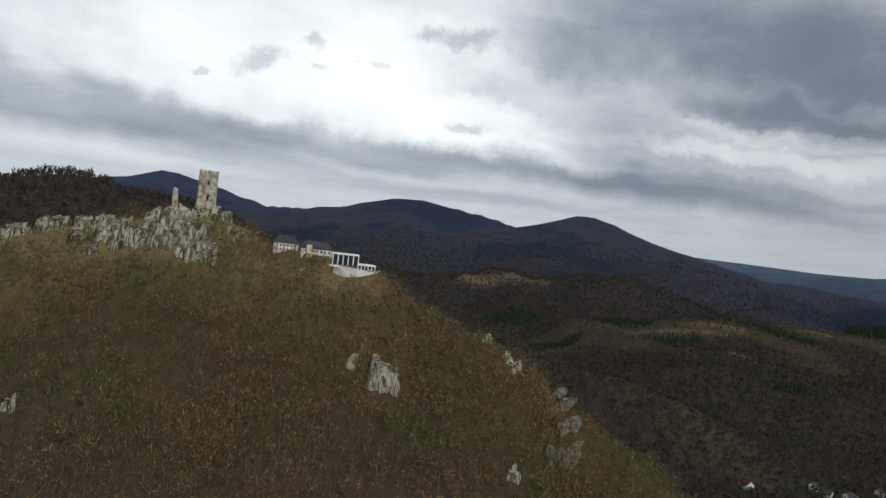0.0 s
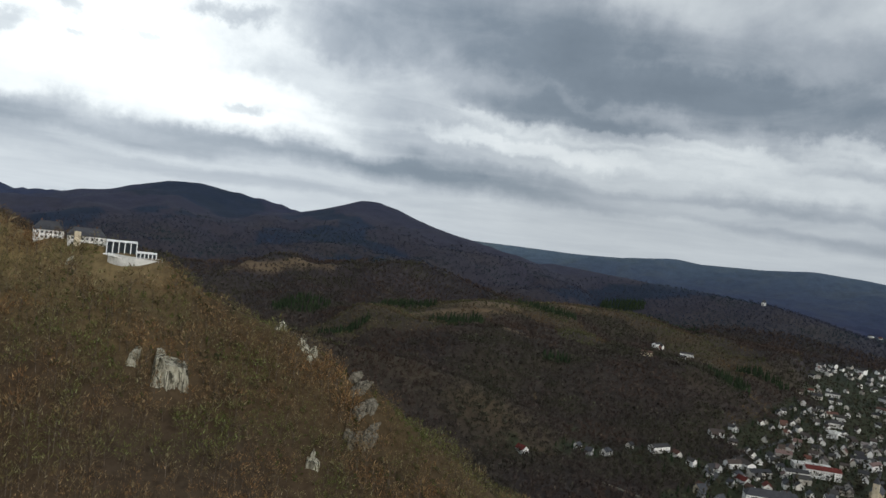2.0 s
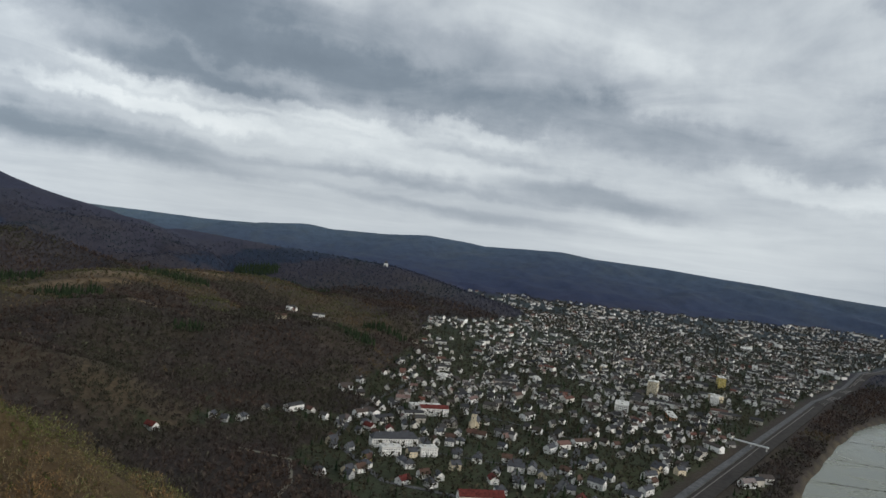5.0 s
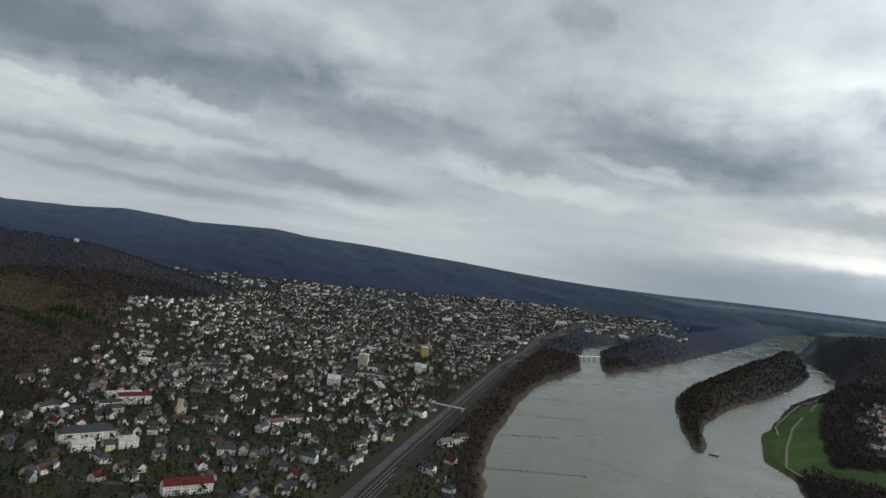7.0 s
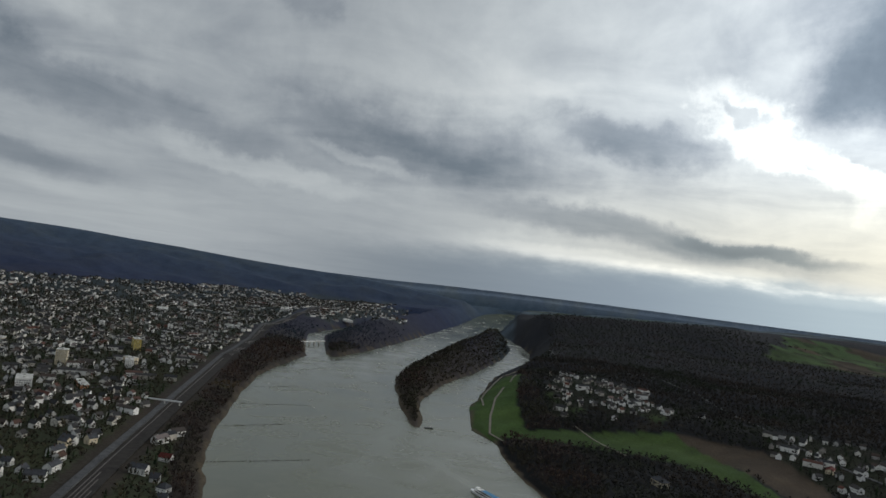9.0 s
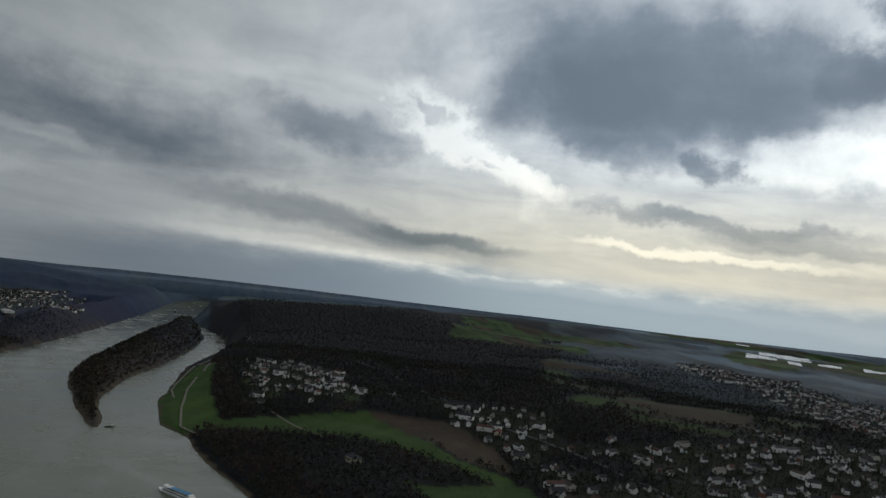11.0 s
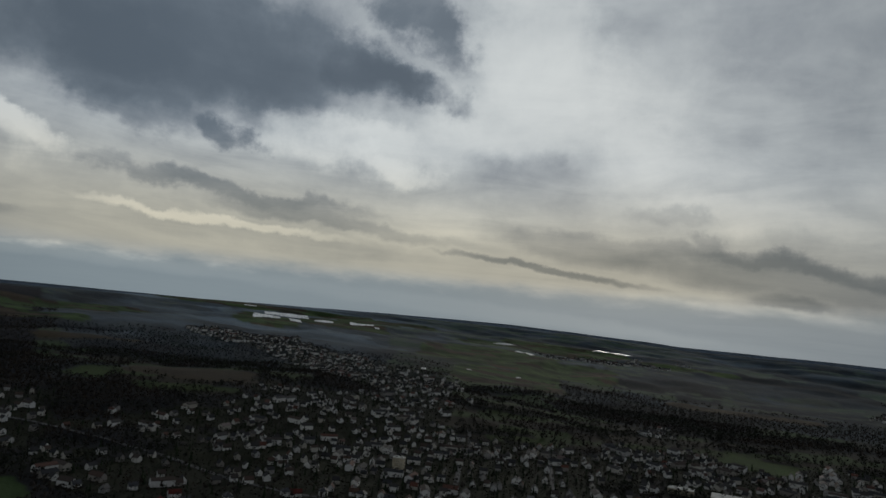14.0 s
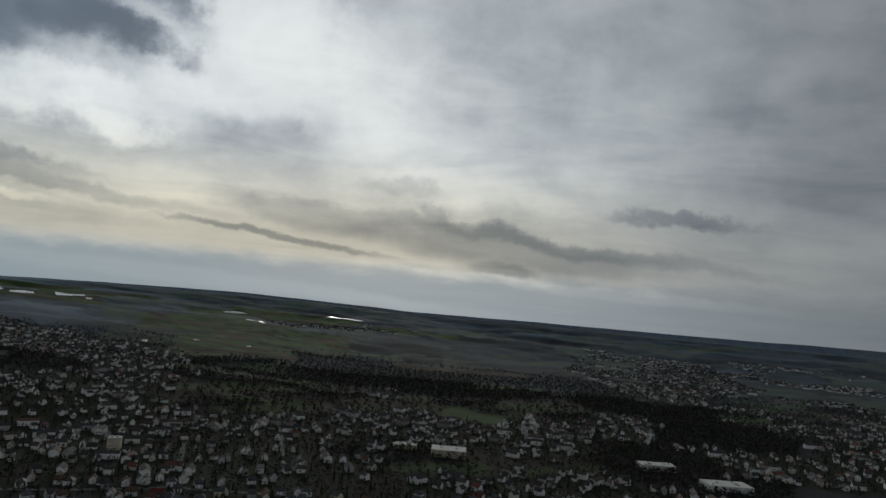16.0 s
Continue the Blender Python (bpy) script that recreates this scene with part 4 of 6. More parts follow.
def slope_keep(x, y):
    d, h = along(x, y, CASTLE_CREST)
    for cx, cy, rx, ry in CLEAR:
        d = np.where(np.hypot((x - cx) / rx, (y - cy) / ry) < 1, 999, d)
    ridge_r = np.interp(np.degrees(np.arctan2(x, y)), (-42, -31.5, -18, -8.7, 4.35, 11.1, 16, 22), (540, 500, 482, 440, 405, 395, 410, 450))
    return wooded(x, y, (d < 330) & (y > 110) & (np.hypot(x, y) < ridge_r + 16) & (x > -420) & (x < 330))


x, y = scatter(-430, 340, 100, 560, 4.7, slope_keep, 11)
s = np.random.default_rng(1).uniform(5.0, 13.5, len(x)) * (0.45 + 1.1 * fnoise(x, y, 32, 92, 2)) * np.where(along(x, y, CASTLE_CREST)[0] < 14, 0.6, 1.0)
planted("hillside_trees", BARE, x, y, s, [bark, twigs], "bare brown winter trees crowding a steep hillside", "trees", 21)


def scrub_keep(x, y):
    d, h = along(x, y, CASTLE_CREST)
    for cx, cy, rx, ry in CLEAR:
        d = np.where(np.hypot((x - cx) / rx, (y - cy) / ry) < 0.75, 999, d)
    return wooded(x, y, (d < 75) & (np.hypot(x, y) < 505) & (x > -360) & (x < 150))


SCRUB = [bare_tree(rng, 20, 0.7, 0.02) for _ in range(6)]
x, y = scatter(-370, 160, 280, 540, 3.0, scrub_keep, 18)
planted("hillside_scrub", SCRUB, x, y, np.random.default_rng(8).uniform(1.2, 3.4, len(x)), [bark, twigs], "low brown scrub and brambles on the upper slope", "scrub", 28)
k = fnoise(x, y, 40, 91) > 0.55
planted("evergreen_scrub", CLUMPS, x[k][::3], y[k][::3], np.random.default_rng(9).uniform(1.5, 4.0, len(x[k][::3])), [shrub], "green ivy and evergreen bushes on the upper slope", "scrub", 29)


x, y = scatter(-330, 180, 230, 470, 11.0, slope_keep, 61)
k = fnoise(x, y, 55, 94, 3) > 0.54
planted("slope_thicket", CLUMPS, x[k], y[k], np.random.default_rng(62).uniform(2.5, 6.5, int(k.sum())), [thicket], "dark evergreen thickets between bare trees", "scrub", 63)


def mid_keep(x, y):
    d, h = along(x, y, CASTLE_CREST)
    r, a = np.hypot(x, y), bearing(x, y)
    return wooded(x, y, (r > 520) & (r < 2300) & ((d > 330) | (r > 620)) & ((a < 200) | (a > 322))) & ~is_conifer(x, y)


x, y = scatter(-1200, 2300, -250, 2300, 9.6, mid_keep, 12)
close = np.hypot(x, y) < 1150
planted("valley_trees", BARE_MID, x[close], y[close], np.random.default_rng(2).uniform(8, 13, int(close.sum())), [twigs_far, twigs_far], "leafless brown trees behind and below the castle hill", "woods", 30)
x, y = x[~close], y[~close]
young = 0.75 * fnoise(x, y, 200, 58, 4) + 0.45 * ridge_top(x, y) > 0.56
size = np.random.default_rng(2).uniform(8.5, 14, len(x))
planted("valley_woods", BARE_FAR, x[~young], y[~young], size[~young], [twigs_far, twigs_far], "leafless brown woods covering the valley sides", "woods", 22)
planted("young_woods", BARE_FAR, x[young], y[young], 0.8 * size[young], [twigs_young, twigs_young], "pale olive-brown young woods on the valley sides", "woods", 57)
x, y = scatter(-1200, 2300, -2300, -250, 10.2, mid_keep, 51)
planted("far_bank_woods", BARE_FAR, x, y, np.random.default_rng(52).uniform(8, 14, len(x)), [twigs_shaded, twigs_shaded], "dark leafless woods on the far bank", "woods", 53)


def far_keep(x, y):
    r, a = np.hypot(x, y), bearing(x, y)
    return wooded(x, y, (r > 2250) & (r < np.where((a > 96) & (a < 124), 3500, 2950) - 300 * hash2(np.floor(x), np.floor(y), 6)) & ((a < 207) | (a > 324))) & ~is_conifer(x, y)


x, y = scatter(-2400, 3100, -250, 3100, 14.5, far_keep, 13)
planted("distant_woods", CLUMPS, x, y, np.random.default_rng(3).uniform(9, 13, len(x)), [twigs_haze_blue], "dark leafless woods on distant hills", "woods", 23, 3.5)
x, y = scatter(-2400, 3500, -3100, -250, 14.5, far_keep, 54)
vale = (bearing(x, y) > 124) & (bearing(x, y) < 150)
# haze-paled woods in the vale, shade-darkened ones to both sides
for k, mat in ((vale, twigs_haze_pale), (~vale, twigs_shaded)):
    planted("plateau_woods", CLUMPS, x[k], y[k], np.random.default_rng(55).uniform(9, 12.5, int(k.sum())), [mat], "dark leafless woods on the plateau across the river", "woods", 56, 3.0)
x, y = scatter(-300, 2200, 800, 2500, 7.5, lambda x, y: is_conifer(x, y) & (inside(x, y) < -20), 14)
planted("conifer_stands", FIRS, x, y, np.random.default_rng(4).uniform(11, 19, len(x)), [needles], "dark green conifer stands among bare woods", "conifers", 24)


def town_tree(x, y):
    r, a = np.hypot(x, y), bearing(x, y)
    first = (r < 4300) & (r > 600) & (a > 22) & (a < 208) & ((r < 2100) | (hash2(np.floor(x), np.floor(y), 8) > 0.5))
    first[first] = in_town(x[first], y[first])
    return first


x, y = scatter(-1200, 4300, -4000, 3000, 11.4, town_tree, 15)
size = np.random.default_rng(5).uniform(6, 13, len(x)) * np.where(np.hypot(x, y) > 2100, 1.25, 1.0)
close = np.hypot(x, y) < 1300
across = y < -200
# garden trees across the river take the darker, shaded colour
for k, protos, mat in ((close & ~across, BARE_FAR, garden_twigs), (~close & ~across, BARE_SMALL, garden_twigs), (across, BARE_SMALL, twigs_shaded)):
    planted("garden_trees", protos, x[k], y[k], size[k] * (0.85 if mat is twigs_shaded else 1.0), [mat, mat], "bare garden trees between the houses", "trees", 25)
x, y = scatter(-1200, 3000, -2600, 2600, 31, town_tree, 16)
planted("garden_conifers", FIRS, x, y, np.random.default_rng(6).uniform(7, 15, len(x)), [needles], "dark conifers in gardens between the houses", "conifers", 26)
x, y = scatter(1200, 3200, -400, 120, 11, lambda x, y: (x > 1228) & (inside(x, y) < -4) & (y < np.interp(x, *ISLE_N) - 5) & (y > np.interp(x, *ISLE_S) + 5), 17)
planted("island_trees", BARE_FAR, x, y, np.random.default_rng(7).uniform(7, 14, len(x)), [twigs_shaded, garden_twigs], "bare trees covering the river island", "trees", 27)


# houses
def street_turn(x, y):
    return (np.floor(fnoise(x, y, 500, 71, 2) * 9) * 22 + np.degrees(np.arctan2(y, x))) % 180


def row_turn(x, y):
    return 24 + 34 * np.floor(vnoise(x, y, 520, 72) * 3)


def row_of(x, y):
    """True on the strips along the streets of the far bank."""
    t = np.radians(row_turn(x, y))
    v = (y * np.cos(t) - x * np.sin(t)) / 62
    return v - np.floor(v) < 0.58


def house_spots(keep, step, seed):
    rng = np.random.default_rng(seed)
    x, y = scatter(-2300, 4300, -4300, 3500, step, keep, seed)
    k = rng.uniform(0, 1, len(x)) < np.where(y < -200, np.where(row_of(x, y), 0.72, 0.1), np.where(np.hypot(x, y) < 1500, 0.56, np.where(np.hypot(x, y) < 2200, 0.55, 0.38))) * (0.6 + 0.8 * (fnoise(x, y, 160, 77) > 0.45))
    k &= rng.uniform(0, 1, len(x)) < np.where((y > 0) & (x < 1100), np.interp(bearing(x, y), (30, 40, 47, 54), (0.6, 0.6, 0.8, 1.0)), 1.0)
    x, y = x[k], y[k]
    turn = np.where(y < -200, row_turn(x, y), street_turn(x, y))
    return x, y, turn + rng.choice((0, 90), len(x)) + rng.normal(0, 5, len(x))


def house_block(l, w, h, roof):
    """Wall and roof arrays of a gabled house with overhanging eaves."""
    a, b = l / 2, w / 2
    v = [(-a, -b, 0), (a, -b, 0), (a, b, 0), (-a, b, 0), (-a, -b, h), (a, -b, h), (a, b, h), (-a, b, h), (-a, 0, h + roof), (a, 0, h + roof)]
    f = [(0, 1, 5), (0, 5, 4), (1, 2, 6), (1, 6, 5), (2, 3, 7), (2, 7, 6), (3, 0, 4), (3, 4, 7), (5, 6, 9), (7, 4, 8)]
    i = [0] * 10
    o, e, n = 0.5, 0.5, len(v)
    drop = roof * e / b
    for side in (-1, 1):
        q = len(v)
        v += [(-a - o, side * (b + e), h - drop), (a + o, side * (b + e), h - drop), (a + o, 0, h + roof + 0.05), (-a - o, 0, h + roof + 0.05)]
        v += [(-a - o, side * (b + e), h - drop + 0.3), (a + o, side * (b + e), h - drop + 0.3), (a + o, 0, h + roof + 0.35), (-a - o, 0, h + roof + 0.35)]
        for k in ((4, 5, 6), (4, 6, 7), (0, 1, 5), (0, 5, 4), (0, 4, 7), (0, 7, 3), (1, 2, 6), (1, 6, 5)):
            f.append(tuple(q + t for t in k))
            i.append(1)
    return np.array(v, float), np.array(f), np.array(i)


def settled(name, protos, x, y, turn, mats, label, seed):
    rng = np.random.default_rng(seed)
    X, Y, Z, k = draw_in(x, y, height(x, y) - 0.8)
    pick = rng.integers(0, len(protos), len(x))
    V, F, I, base = [], [], [], 0
    t = np.radians(turn)
    for q, (pv, pf, pi) in enumerate(protos):
        m = np.nonzero(pick == q)[0]
        c, sn, s = np.cos(t[m])[:, None], np.sin(t[m])[:, None], k[m][:, None]
        V.append(np.stack([(pv[:, 0] * c - pv[:, 1] * sn) * s + X[m][:, None], (pv[:, 0] * sn + pv[:, 1] * c) * s + Y[m][:, None], pv[:, 2] * s + Z[m][:, None]], -1).reshape(-1, 3))
        F.append((pf[None] + (np.arange(len(m)) * len(pv))[:, None, None]).reshape(-1, 3) + base)
        I.append(np.tile(pi, len(m)))
        base += len(m) * len(pv)
    return tagged(new(name, mesh_of(name, np.concatenate(V), np.concatenate(F), mats, np.concatenate(I))), label, "houses", kind="stuff")


HOUSES = [house_block(rng.uniform(9, 14), rng.uniform(7.5, 10), rng.uniform(4.8, 8), rng.uniform(3, 5)) for _ in range(10)] + [house_block(22, 11, 8, 4), house_block(30, 12, 9, 3)]


def housed(x, y):
    r, a = np.hypot(x, y), bearing(x, y)
    first = (r > 600) & (a > 22) & (a < 208)
    first[first] = in_town(x[first], y[first])
    return first


x, y, t = house_spots(housed, 24.5, 31)
SITES = [(1163, 644, 34), (1385, 700, 24), (1680, 680, 30), (1443, 594, 22), (1215, 575, 40), (618, 653, 40), (590, 628, 20), (632, 606, 20), (783, 746, 32), (800, 780, 36), (565, 462, 34), (1010, 946, 22), (796, 674, 26),
         (112, -1220, 42), (190, -1240, 30), (575, -990, 18), (1205, -690, 24), (2700, 1010, 60), (3150, 640, 75), (-330, -1190, 48), (-240, -1290, 42),
         (2028, 923, 19), (1616, 800, 21), (1485, 609, 20), (2137, 771, 21), (3015, 1003, 23), (2277, 621, 36), (1550, 916, 23), (2839, 1330, 21), (3590, 757, 46), (3159, 377, 61), (1213, 870, 21)]
free = np.ones(len(x), bool)
for sx_, sy_, sr_ in SITES:
    free &= np.hypot(x - sx_, y - sy_) > sr_
x, y, t = x[free], y[free], t[free]
HX, HY, HT = x, y, t
later = np.argsort(np.hypot(x, y))[268:]
x, y, t = x[later], y[later], t[later]
settled("town_houses", HOUSES, x, y, t, [house_walls, house_roofs], "small white houses with dark pitched roofs", 41)


# ---- helpers for built things ----
def part(name, bm, mat, parent=None, label=""):
    """One mesh object out of a bmesh, under a thing or a part."""
    me = bpy.data.meshes.new(name)
    bm.to_mesh(me)
    bm.free()
    me.materials.append(mat)
    ob = new(name, me)
    if parent:
        ob.parent = parent
    if label:
        tagged(ob, label)
    return ob


def shared(name, me, parent, at, turn=0.0):
    ob = new(name, me)
    ob.parent = parent
    ob.matrix_local = pose(*at, 0, 0, turn)
    return ob


def box(bm, cx, cy, cz, sx, sy, sz, turn=0.0, taper=1.0):
    """A box whose middle is (cx, cy) and whose foot is at cz."""
    c, s = math.cos(radians(turn)), math.sin(radians(turn))
    vs = []
    for z, k in ((0, 1.0), (sz, taper)):
        for u, v in ((-1, -1), (1, -1), (1, 1), (-1, 1)):
            x, y = u * sx / 2 * k, v * sy / 2 * k
            vs.append(bm.verts.new((cx + x * c - y * s, cy + x * s + y * c, cz + z)))
    for f in ((3, 2, 1, 0), (4, 5, 6, 7), (0, 1, 5, 4), (1, 2, 6, 5), (2, 3, 7, 6), (3, 0, 4, 7)):
        bm.faces.new([vs[i] for i in f])
    return vs


def gable(bm, l, w, z, rise, eave=0.5, thick=0.3, hip=0.0):
    """A pitched roof with thickness over a plan of l by w, hipped by hip metres at the ends."""
    a, b = l / 2 + eave, w / 2 + eave
    drop = rise * eave / (w / 2)
    rows = []
    for dz in (0, thick):
        rows.append([bm.verts.new(p) for p in ((-a, -b, z - drop + dz), (a, -b, z - drop + dz), (a, b, z - drop + dz), (-a, b, z - drop + dz), (-a + hip, 0, z + rise + dz), (a - hip, 0, z + rise + dz))])
    o, i = rows[1], rows[0]
    for f in ((0, 1, 5, 4), (2, 3, 4, 5), (1, 2, 5), (3, 0, 4)):
        if len(f) == 4 or hip:
            bm.faces.new([o[k] for k in f])
        if len(f) == 4 or hip:
            bm.faces.new([i[k] for k in reversed(f)])
    for p, q in ((0, 1), (2, 3)):
        bm.faces.new([i[p], i[q], o[q], o[p]])
    if hip:
        for p, q in ((1, 2), (3, 0)):
            bm.faces.new([i[p], i[q], o[q], o[p]])
    else:
        for p, q in ((1, 5), (5, 2), (3, 4), (4, 0)):
            bm.faces.new([i[p], i[q], o[q], o[p]])


def walls(bm, l, w, h, rise=0.0):
    """Walls up to the eaves, with gable tops when rise is given."""
    vs = box(bm, 0, 0, 0, l, w, h)
    if rise:
        for s in (-1, 1):
            e = [bm.verts.new(p) for p in ((s * l / 2, -s * w / 2, h), (s * l / 2, s * w / 2, h), (s * l / 2, 0, h + rise * 0.97), (s * (l / 2 - 0.4), -s * w / 2, h), (s * (l / 2 - 0.4), s * w / 2, h), (s * (l / 2 - 0.4), 0, h + rise * 0.97))]
            for f in ((0, 1, 2), (5, 4, 3), (1, 4, 5, 2), (3, 0, 2, 5)):
                bm.faces.new([e[k] for k in f])


def pane_mesh(w, h):
    """A window of w by h facing -y: a pale frame with two dark panes."""
    bm = bmesh.new()
    box(bm, 0, 0, 0, w, 0.1, h)
    n = len(bm.faces)
    for s in (-1, 1):
        box(bm, s * w * 0.24, -0.03, 0.1, w * 0.42, 0.08, h - 0.2)
    bm.faces.ensure_lookup_table()
    for q in range(n, len(bm.faces)):
        bm.faces[q].material_index = 1
    me = bpy.data.meshes.new("window")
    bm.to_mesh(me)
    bm.free()
    me.materials.append(steel_white)
    me.materials.append(glass_dark)
    return me


WINDOW, WIDE_WINDOW, TALL_WINDOW = pane_mesh(1.3, 1.5), pane_mesh(2.6, 1.6), pane_mesh(1.1, 3.4)


def windows_on(parent, l, w, floors, floor_h, gap, me, sides=(0, 1, 2, 3), z0=1.1):
    """Rows of windows on the four walls of a plan of l by w."""
    for side in sides:
        run, off = (l, w) if side in (0, 2) else (w, l)
        n = max(1, int((run - 1.5) / gap))
        for f in range(floors):
            for q in range(n):
                u = (q - (n - 1) / 2) * gap
                d = off / 2 + 0.03
                at = ((u, -d), (d, u), (-u, d), (-d, -u))[side]
                shared("window", me, parent, (at[0], at[1], z0 + f * floor_h), side * 90)


def stand(name, x, y, turn, label, category, sink=0.5, group="", z=None):
    """An empty for a thing at its place on the ground."""
    ob = new(name)
    X, Y, Z, k = draw_in(np.array(x, float), np.array(y, float), height(x, y) - sink if z is None else np.array(z, float))
    ob.matrix_world = pose(float(X), float(Y), float(Z), 0, 0, turn)
    if k < 1:
        ob.scale = (float(k),) * 3
    return tagged(ob, label, category, group)


def block(name, x, y, turn, l, w, floors, wall_mat, label, category, roof="flat", roof_mat=None, floor_h=3.1, gap=3.0, me=None, rise=3.5, sides=(0, 1, 2, 3), sink=0.8, z=None):
    """A large building: walls, roof, each window, and what stands on its roof."""
    ob = stand(name, x, y, turn, label, category, sink, z=z)
    h = floors * floor_h + 0.8 + sink
    bm = bmesh.new()
    walls(bm, l, w, h, rise if roof == "gable" else 0)
    part("wall", bm, wall_mat, ob)
    bm = bmesh.new()
    if roof == "flat":
        box(bm, 0, 0, h, l + 0.5, w + 0.5, 0.5)
        for s in (-1, 1):
            box(bm, s * l * 0.22, 0, h + 0.5, 4, 4, 1.8)
        part("roof", bm, roof_mat or concrete, ob)
    else:
        gable(bm, l, w, h, rise, hip=w * 0.42 if roof == "hip" else 0)
        roof_ob = part("roof", bm, roof_mat or slate, ob)
        for s in (-1, 1):
            bm = bmesh.new()
            box(bm, s * l * 0.25, w * 0.12, h + rise * 0.5, 0.9, 0.7, rise * 0.5 + 1.3)
            part("chimney", bm, brown_tile, roof_ob, "brick chimney")
    windows_on(ob, l, w, floors, floor_h, gap, me or WINDOW, sides, 1.0 + sink)
    return ob


# ---- rock ----
def outcrop(x, y, w, h, seed, turn=0.0, label="pale craggy rock face with dark clefts", lean=0.3, rough=1.6, step=0.7, mat=None):
    """A crag in the slope: an uneven steep face with upright clefts, and a broken shelf that runs back into the hill."""
    rows_up, rows_back = max(5, int(h / step)), 6
    cols = max(5, int(w / step))
    c, s = math.cos(radians(turn)), math.sin(radians(turn))
    u, q = np.meshgrid(np.linspace(-w / 2, w / 2, cols), np.arange(rows_up + rows_back), indexing="ij")
    bx, by = x + u * c, y + u * s
    foot = height(bx, by)
    edge = np.clip(1.5 - (2 * np.abs(u) / w) ** 5 * 1.3, 0.0, 1.0)
    top = h * edge * (0.5 + 0.5 * fnoise(u + 50 * seed, 0 * u, 9.0, seed, 2) + 0.2 * hash2(np.floor(u / 3.1 + seed), 0 * u, seed))
    f = np.clip(q / rows_up, 0, 1)
    back = np.clip(q - rows_up, 0, None) / rows_back
    zz = f * top
    z = foot - 8 + f * (top + 8) + back * 0.25 * top
    into = lean * (f * (top + 8) - 8) + back * (top * 1.15 + 2)
    # joints: slabs of uneven depth, upright and leaning, with sharp edges
    wob = 2.2 * fnoise(u + 9 * seed, zz, 5.0, 70 + seed, 3)
    lean_u = u + 0.28 * zz + wob
    slab = hash2(np.floor(lean_u / 3.4), np.floor((zz + wob) / 11.0), seed)
    chip = hash2(np.floor(lean_u / 1.1), np.floor((zz - wob) / 2.4), seed + 5)
    lump = fnoise(u + 13 * seed, zz * 0.8 + 3 * seed, 9.0, 60 + seed, 3)
    out = rough * (1.7 * (slab - 0.5) + 0.8 * (chip - 0.5) + 2.4 * (lump - 0.5)) * (1 - 0.5 * back)
    into = into - out
    px_, py_ = bx - into * s + 0.3 * (chip - 0.5), by + into * c
    z = z + 0.8 * (chip - 0.5) * rough * (f > 0.1)
    ids_ = np.arange(u.size).reshape(u.shape)
    quads_ = np.stack([ids_[:-1, :-1], ids_[1:, :-1], ids_[1:, 1:], ids_[:-1, 1:]], -1).reshape(-1, 4)
    me_ = mesh_of("rock_outcrop", np.stack([px_, py_, z], -1).reshape(-1, 3), quads_, [mat or rock_mat])
    return tagged(new("rock_outcrop", me_), label, "rock", "crags of the castle hill")


def crag(x, y, w, drop, n, tall, seed, turn=0.0, label="pale craggy rock face with dark clefts", size=(4.0, 9.0), mat=None):
    """A broken cliff: rocks of uneven size set side by side and one above the other down the slope."""
    r = random.Random(seed)
    c, s = math.cos(radians(turn)), math.sin(radians(turn))
    for k in range(n):
        u, v = r.uniform(-0.5, 0.5) * w, -r.uniform(0, 1) * drop
        wide = r.uniform(*size)
        outcrop(x + u * c - v * s, y + u * s + v * c, wide, tall * r.uniform(0.45, 1.0), seed * 40 + k, turn + r.uniform(-12, 12), label, r.uniform(0.15, 0.4), 0.5 + 0.08 * wide, 0.55, mat)


crag(-256, 428, 60, 8, 20, 8.0, 1, 24, size=(5, 11))
crag(-214, 438, 30, 8, 11, 7.0, 2, 20, size=(5, 10))
crag(-184, 438, 46, 17, 34, 11.5, 3, 12, size=(5, 12))
crag(-160, 434, 20, 17, 13, 12, 4, 14, size=(5, 10))
crag(-145, 432, 18, 19, 16, 12, 5, 18, "tall pale cliff under the castle tower", (5, 10))
crag(-155, 455, 36, 7, 16, 7, 6, 16, size=(5, 9))
crag(-126, 448, 18, 7, 6, 5, 7, 16)
outcrop(-20, 354, 17, 12, 301, 4, "bare pale cliff among bare trees", 0.12, 1.5, 0.5)
crag(-22, 355, 14, 3, 4, 9, 8, 4, "bare pale cliff among bare trees", (4, 7))
crag(-39, 362, 4, 4, 3, 7, 9, 4, "bare pale cliff among bare trees", (3, 5))
crag(44, 397, 13, 8, 8, 4, 10, -20, "broken pale rocks on the ridge", (2, 4.5))
crag(34, 405, 7, 4, 4, 3.5, 11, -20, "broken pale rocks on the ridge", (2, 4))
crag(48, 332, 7, 4, 4, 6, 12, -10, size=(2, 4.5))
crag(-79, 420, 2, 2, 2, 5, 13, 0, size=(2, 3))
crag(-188, 328, 6, 4, 4, 5, 14, 20, size=(2, 4))
RIB = "grey rock rib with pale streaks on the ridge's edge"
crag(73, 391, 3, 4, 5, 5, 15, -60, RIB, (2, 4), grey_rock)
crag(77, 384, 3, 8, 9, 6, 16, -60, RIB, (2, 4.5), grey_rock)
crag(80, 374, 4, 11, 10, 5.5, 17, -55, RIB, (2, 5), grey_rock)
crag(82, 362, 5, 11, 10, 5, 18, -45, RIB, (2, 5), grey_rock)
crag(74, 357, 5, 7, 6, 4.5, 19, -30, RIB, (2, 4), grey_rock)
crag(66, 352, 3, 4, 3, 6, 20, -10, RIB, (2, 4), grey_rock)


